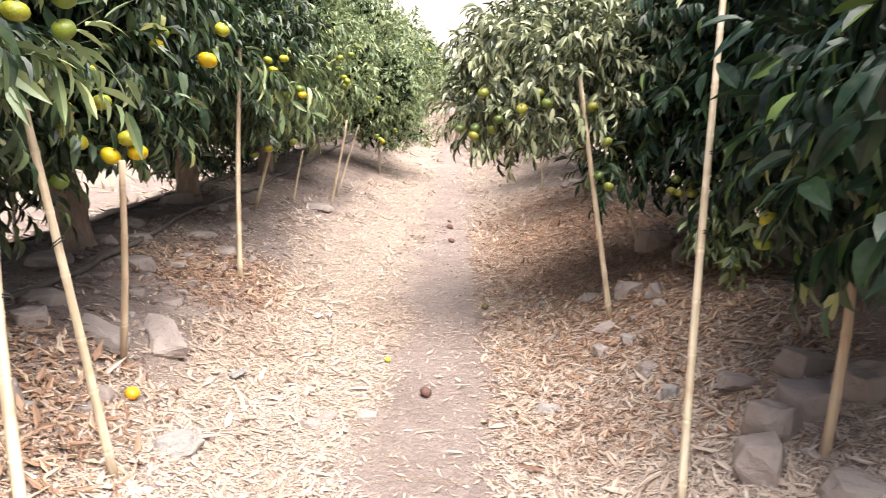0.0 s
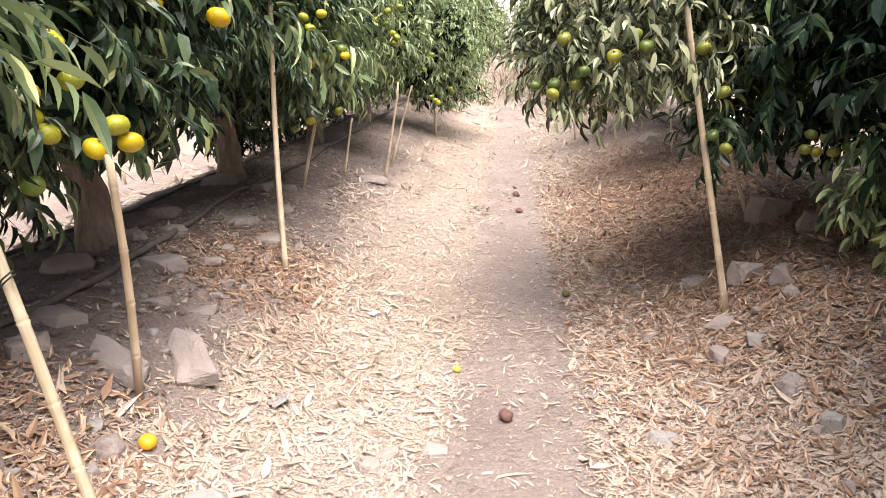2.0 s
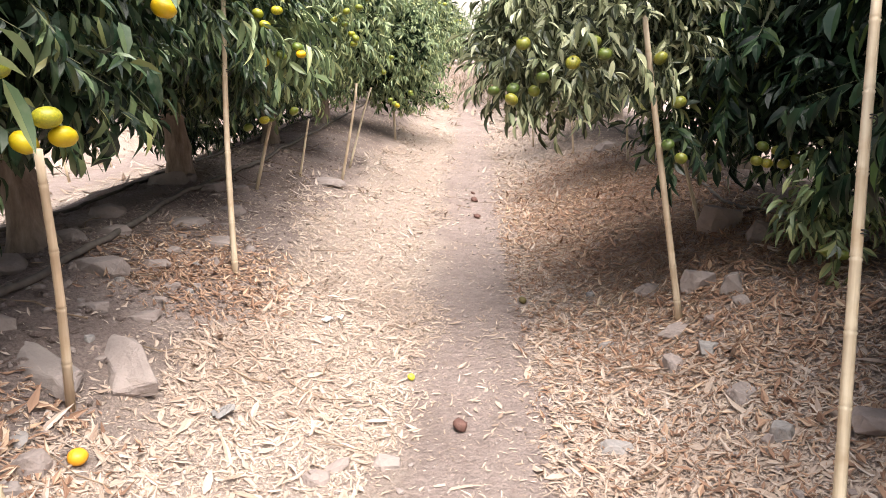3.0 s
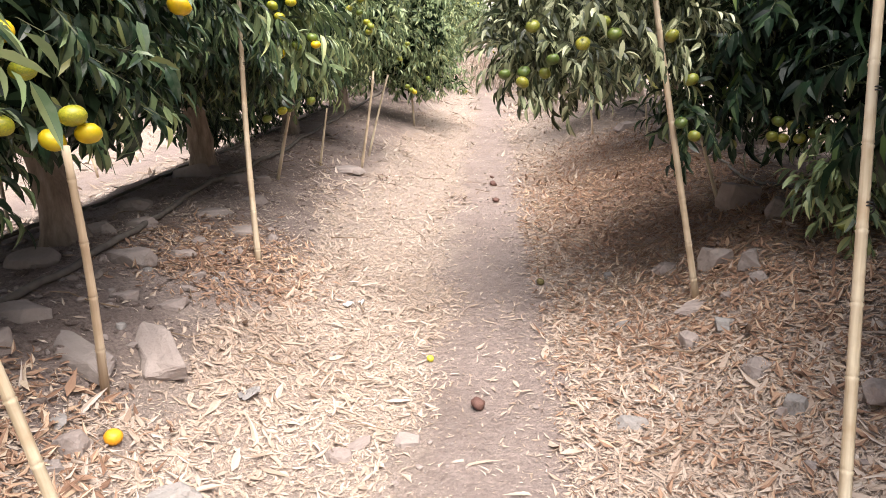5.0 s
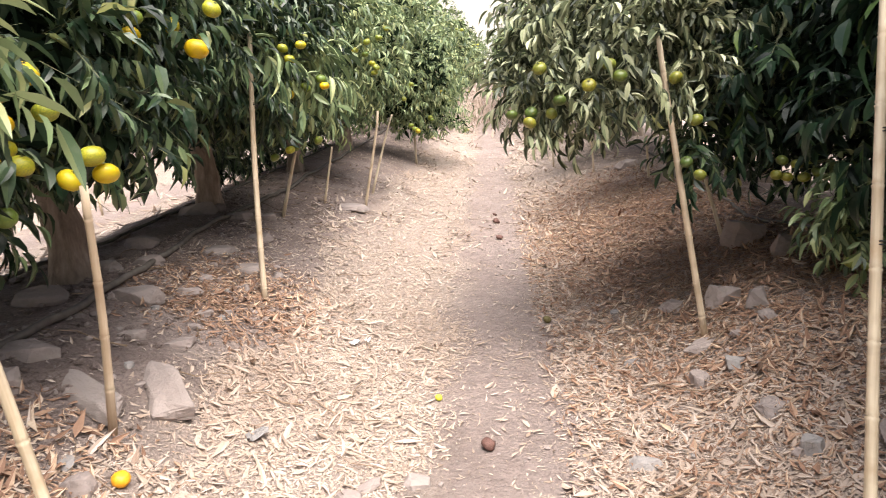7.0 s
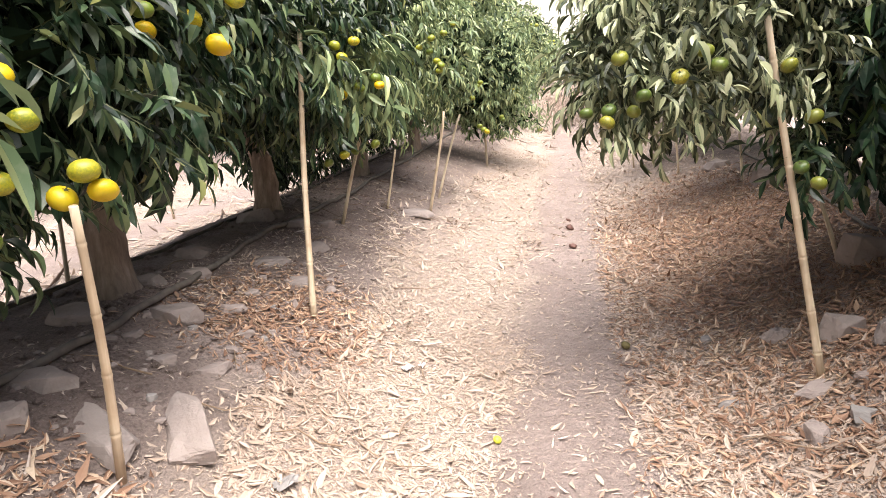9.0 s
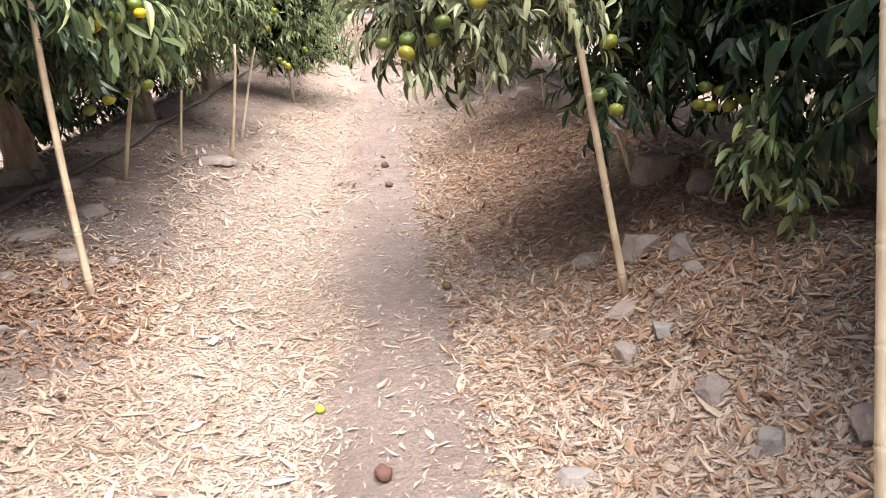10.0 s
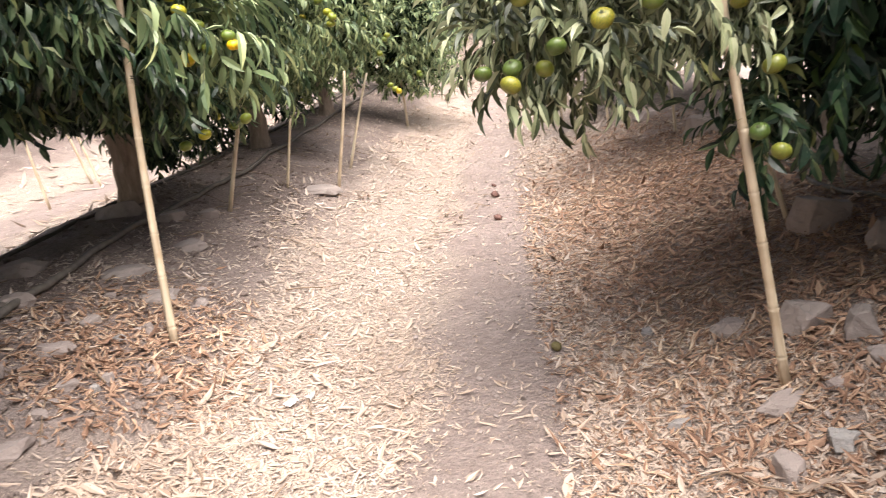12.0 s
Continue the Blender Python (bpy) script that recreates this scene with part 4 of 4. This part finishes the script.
# ---- things lying on the path ----


def lying_fruit(x, y, width, mat, label, lift=0.42, name="mandarin", crush=0.0):
    me = FRUIT["ripe"].copy()
    me.materials.clear()
    me.materials.append(mat)
    for v in me.vertices:
        v.co *= 1 + crush * noise.noise(v.co * 4 + Vector((x * 9, y * 5, 0)))
        v.co.z *= 1 - 0.6 * crush
    ob = new(name, me)
    ob.matrix_basis = pose(x, y, gz(x, y) + width * lift, 20, 15, 40) @ Matrix.Diagonal((width, width, width, 1))
    return tagged(ob, label, "fruit")


lying_fruit(-1.12, 3.26, 0.058, M_FALLEN, "ripe orange mandarin fallen among dry leaves")
lying_fruit(-0.22, 4.27, 0.036, M_LIME, "small yellow-green fruit fallen on the leaves")
lying_fruit(0.367, 5.25, 0.05, M_SHRIVELLED, "shrivelled greenish fruit lying on the path")
lying_fruit(0.01, 3.88, 0.06, M_ROTTEN, "brown rotten mandarin on the trodden path", 0.34, crush=0.3)
for x, y, w in ((0.12, 7.42, 0.07), (0.10, 8.10, 0.08), (0.09, 8.5, 0.05)):
    lying_fruit(x, y, w, M_ROTTEN, "dark dried-up fruit lying on the path", 0.28, crush=0.5)

# ---- leaf litter, pebbles, sticks ----


LYING = [(-1.12, 3.26), (-0.22, 4.27), (0.367, 5.25), (0.01, 3.88)]


def litter(name, seed, x0, x1, y0, y1, per_m2, length, label, piles=True, simple=True, mat=None, bank=None):
    rng = np.random.default_rng(seed)
    n = int((x1 - x0) * (y1 - y0) * per_m2)
    x, y = rng.uniform(x0, x1, n), rng.uniform(y0, y1, n)
    u = (x + 2.3) % 4.8 - 2.4
    patch = 0.5 + 0.5 * np.sin(3.3 * x + 2 * np.sin(1.9 * y)) * np.sin(2.9 * y + 1.5 * np.sin(2.7 * x))
    d = np.where(u > 0, 1.0, 0.85) * (0.6 + 0.4 * patch)
    wob = 0.07 * np.sin(2.3 * y) + 0.05 * np.sin(5.7 * y + 1)
    bare = sm((u + 0.42 + wob) / 0.22) * (1 - sm((u - 0.16 + 0.6 * wob) / 0.24))
    d = d * (1 - bare * (0.94 - 0.12 * sm((y - 5.5) / 3))) + 0.006 * patch
    d = np.where(u < -1.28 - 0.12 * np.sin(2.1 * y), 0.10 + 0.12 * patch, d)
    d = np.where(u > 1.75, 0.35 * patch, d)
    rust = np.exp(-(((x - 1.45) / 0.85) ** 2 + ((y - 6.6) / 2.7) ** 2) ** 1.5) + np.exp(-(((x + 1.35) / 0.32) ** 2 + ((y - 4.95) / 0.42) ** 2) ** 1.5)
    d = d * (1 - 0.95 * np.clip(1.3 * rust, 0, 1))
    d = np.where((u < -1.20 - 0.08 * np.sin(5 * y)) & (y > 3.4) & (y < 4.7), d * 0.15, d)
    if piles:
        d = np.maximum(d, 0.35 * ((x < -1.0) & (x > -1.7) & (y < 3.35)))
        d = np.maximum(d, 0.9 * np.exp(-((x + 1.35) ** 2 + ((y - 7.0) / 2) ** 2) / 0.06))
    if bank:
        d = np.exp(-(((x - bank[0]) / bank[2]) ** 2 + ((y - bank[1]) / bank[3]) ** 2) ** 1.5)
    for fx, fy in LYING:
        d = np.where(np.hypot(x - fx, y - fy) < 0.06, 0, d)
    keep = rng.uniform(size=n) < d
    x, y = x[keep], y[keep]
    n = len(x)
    e = 0.02
    nx = -(ground_z(x + e, y) - ground_z(x - e, y)) / (2 * e)
    ny = -(ground_z(x, y + e) - ground_z(x, y - e)) / (2 * e)
    N = unit(np.stack([nx, ny, np.ones(n)], 1) + rng.normal(0, 0.2 if bank else 0.1, (n, 3)))
    w = rng.uniform(0, 2 * np.pi, n)
    D = np.stack([np.cos(w), np.sin(w), rng.normal(0, 0.1, n)], 1)
    D = D - N * (D * N).sum(1, keepdims=True)
    P = np.stack([x, y, ground_z(x, y) + rng.uniform(0.001, 0.020 if bank else 0.007, n)], 1)
    L = length * np.clip(0.68 * np.exp(rng.normal(0, 0.5, n)), 0.2, 2.0)
    u = (x + 2.3) % 4.8 - 2.4
    L = L * (1 - 0.12 * sm((u + 1.15) / 0.3) * (1 - sm((u + 0.1) / 0.3)))
    me = leaves_mesh(name, P, D, N, L, np.maximum(L * rng.uniform(0.18, 0.40, n), 0.004), rng.normal(0.0, 0.3, n), rng.uniform(-0.3, 0.5, n), mat or M_LITTER, simple, rng.normal(0, 0.5 if simple else 0.8, n))
    tagged(new(name, me), label, "leaf litter", kind="stuff")


litter("leaf_litter", 3, -2.1, 2.1, 2.3, 4.7, 11500, 0.034, "dry straw-coloured fallen leaves covering the soil")
litter("leaf_litter", 15, -1.3, 2.0, 2.3, 5.2, 1900, 0.054, "larger curled dry leaves lying on top of the litter", True, False)
litter("leaf_litter", 5, -2.1, 2.1, 4.7, 6.6, 9800, 0.037, "dry straw-coloured fallen leaves covering the soil")
litter("leaf_litter", 4, -2.6, 2.6, 6.6, 14, 2300, 0.058, "dry straw-coloured fallen leaves along the alley")
litter("leaf_crumbs", 30, -1.45, 1.8, 2.3, 5.6, 7500, 0.018, "crumbled bits of dry leaf covering the soil")
litter("leaf_litter", 31, 0.3, 2.3, 3.2, 10.0, 7500, 0.042, "russet matted fallen leaves on the shaded bank", False, True, M_LITTER_BROWN, (1.25, 6.4, 0.85, 3.0))
litter("leaf_litter", 32, -1.9, -0.8, 4.2, 5.8, 6500, 0.042, "russet fallen leaves heaped round a bamboo prop", False, True, M_LITTER_BROWN, (-1.38, 4.88, 0.42, 0.55))
litter("leaf_litter", 33, -2.0, -0.9, 2.2, 3.5, 6500, 0.05, "russet fallen leaves among the stones", False, True, M_LITTER_BROWN, (-1.5, 2.8, 0.5, 0.6))
litter("leaf_litter", 6, -2.4, 2.4, 14, 45, 150, 0.18, "dry fallen leaves far along the alley", False)
litter("leaf_litter", 7, -6.4, -2.7, 1.5, 16, 190, 0.13, "dry pale leaves in the neighbouring alley", False)
litter("leaf_litter", 8, 2.9, 6.6, 1.5, 16, 150, 0.13, "dry pale leaves in the neighbouring alley", False)


def pebbles():
    rng = np.random.default_rng(9)
    base = bmesh.new()
    bmesh.ops.create_icosphere(base, subdivisions=1, radius=1)
    bv = np.array([v.co[:] for v in base.verts])
    bf = [[v.index for v in f.verts] for f in base.faces]
    base.free()
    V, F = [], []
    for k in range(2600):
        x, y = rng.uniform(-2.2, 1.9), 1.8 + 6.5 * rng.uniform() ** 1.4
        if -1.2 < x < -0.35 and rng.uniform() < 0.6:
            continue
        s = 0.004 + 0.012 * rng.uniform() ** 4 + (0.012 if x < -1.3 and rng.uniform() < 0.12 else 0)
        w = rng.uniform(0, 6.28)
        q = bv * (1 + rng.uniform(-0.25, 0.25, bv.shape)) * np.array([s * 1.3, s, s * 0.7])
        q = np.stack([q[:, 0] * math.cos(w) - q[:, 1] * math.sin(w), q[:, 0] * math.sin(w) + q[:, 1] * math.cos(w), q[:, 2]], 1)
        V.append(q + np.array([x, y, gz(x, y) + s * 0.3]))
        F += [tuple(i + 42 * (len(V) - 1) if len(bv) == 42 else i + len(bv) * (len(V) - 1) for i in f) for f in bf]
    tagged(new("pebbles", mesh_from("pebbles", np.concatenate(V), F, M_ROCK)), "small mauve-grey pebbles strewn over the soil", "pebbles", kind="stuff")


def sticks():
    rnd = random.Random(12)
    parts = []
    for k in range(420):
        x, y = (rnd.uniform(-2.2, 2.1), rnd.uniform(1.9, 10)) if k < 260 else (rnd.uniform(0.8, 2.1), rnd.uniform(4.6, 8))
        if abs(x) < 0.9 and rnd.random() < 0.7:
            continue
        w, n = rnd.uniform(0, 6.28), rnd.uniform(0.08, 0.35)
        pts = []
        for j in range(4):
            px, py = x + math.cos(w) * n * j / 3, y + math.sin(w) * n * j / 3
            w += rnd.uniform(-0.3, 0.3)
            pts.append((px, py, gz(px, py) + 0.014 + rnd.uniform(0, 0.012)))
        r = rnd.uniform(0.0015, 0.004)
        parts.append(tube(pts, [r, r * 0.9, r * 0.8, r * 0.5], 5))
    vs, fs = join(parts)
    tagged(new("fallen_twigs", mesh_from("fallen_twigs", vs, fs, M_STICK)), "thin dead twigs lying on the litter", "twigs", kind="stuff")


def clods():
    """Crumbly lumps of soil and small stones on the ridges."""
    rng = np.random.default_rng(19)
    base = bmesh.new()
    bmesh.ops.create_icosphere(base, subdivisions=1, radius=1)
    bv = np.array([v.co[:] for v in base.verts])
    bf = np.array([[v.index for v in f.verts] for f in base.faces])
    base.free()
    V, F = [], []
    for k in range(3600):
        x = rng.uniform(-2.6, -1.15) if k % 3 else rng.uniform(1.5, 2.6)
        y = 2.3 + 7 * rng.uniform() ** 1.3
        q = 0.004 + 0.020 * rng.uniform() ** 4
        w = rng.uniform(0, 6.28)
        c = bv * (1 + rng.uniform(-0.3, 0.3, bv.shape)) * np.array([q * 1.4, q, q * 0.75])
        c = np.stack([c[:, 0] * math.cos(w) - c[:, 1] * math.sin(w), c[:, 0] * math.sin(w) + c[:, 1] * math.cos(w), c[:, 2]], 1)
        F.append(bf + len(bv) * k)
        V.append(c + np.array([x, y, gz(x, y) + q * 0.25]))
    tagged(new("soil_clods", mesh_from("soil_clods", np.concatenate(V), np.concatenate(F).tolist(), M_SOIL)), "crumbly brown clods on the soil ridges", "clods", kind="stuff")


pebbles()
sticks()
clods()


def scrap(x, y, size, mat, seed, label):
    """A crumpled flat scrap."""
    rnd = random.Random(seed)
    n = 6
    vs = [(size * (i / n - 0.5) * rnd.uniform(0.8, 1.1), 0.6 * size * (j / n - 0.5) * rnd.uniform(0.8, 1.1), rnd.uniform(0.0, 0.022)) for j in range(n + 1) for i in range(n + 1)]
    fs = [(j * (n + 1) + i, j * (n + 1) + i + 1, (j + 1) * (n + 1) + i + 1, (j + 1) * (n + 1) + i) for j in range(n) for i in range(n)]
    ob = new("scrap", mesh_from("scrap", vs, fs, mat))
    ob.modifiers.new("thick", "SOLIDIFY").thickness = 0.002
    ob.matrix_basis = pose(x, y, gz(x, y) + 0.012, 0, 0, rnd.uniform(0, 180))
    tagged(ob, label, "scrap")


scrap(-0.72, 4.80, 0.06, M_PLASTIC, 1, "crumpled white paper scrap on the dry leaves")
scrap(-0.66, 4.86, 0.04, M_PLASTIC, 2, "small white scrap on the dry leaves")
scrap(-0.86, 3.70, 0.085, M_GREYSCRAP, 3, "grey crumpled scrap half under leaves")


def weed(x, y):
    """A low green seedling."""
    rng = np.random.default_rng(77)
    root = new("weed")
    root.location = (x, y, gz(x, y))
    tagged(root, "small green seedling among the stones", "weed")
    w = np.linspace(0, 2 * np.pi, 7)[:-1]
    D = np.stack([np.cos(w), np.sin(w), np.full(6, 0.35)], 1)
    for k in range(6):
        me = leaves_mesh("leaf", np.array([[0, 0, 0.03]]), D[k:k + 1], np.array([[0, 0, 1.0]]), rng.uniform(0.07, 0.1), 0.04, 0.35, 0.3, M_LEAF_LIGHT_SUNLIT)
        child("leaf", me, root)
    vs, fs = tube([(0, 0, -0.02), (0, 0, 0.035)], [0.003, 0.003], 6)
    child("stem", mesh_from("stem", vs, fs, M_TWIG), root)


weed(1.57, 3.48)


def dry_grass():
    """Pale dry grass standing far down the alley."""
    rng = np.random.default_rng(88)
    n = 900
    x, y = rng.normal(0.1, 0.5, n), rng.uniform(19, 30, n)
    P = np.stack([x, y, ground_z(x, y) - 0.01], 1)
    D = np.stack([rng.normal(0, 0.4, n), rng.normal(0, 0.4, n), np.ones(n)], 1)
    me = leaves_mesh("dry_grass", P, D, rng.normal(size=(n, 3)), rng.uniform(0.15, 0.45, n), 0.02, rng.uniform(0.1, 0.5, n), 0.2, M_LITTER, True)
    tagged(new("dry_grass", me), "tufts of pale dry grass growing in the alley", "grass", kind="stuff")


dry_grass()
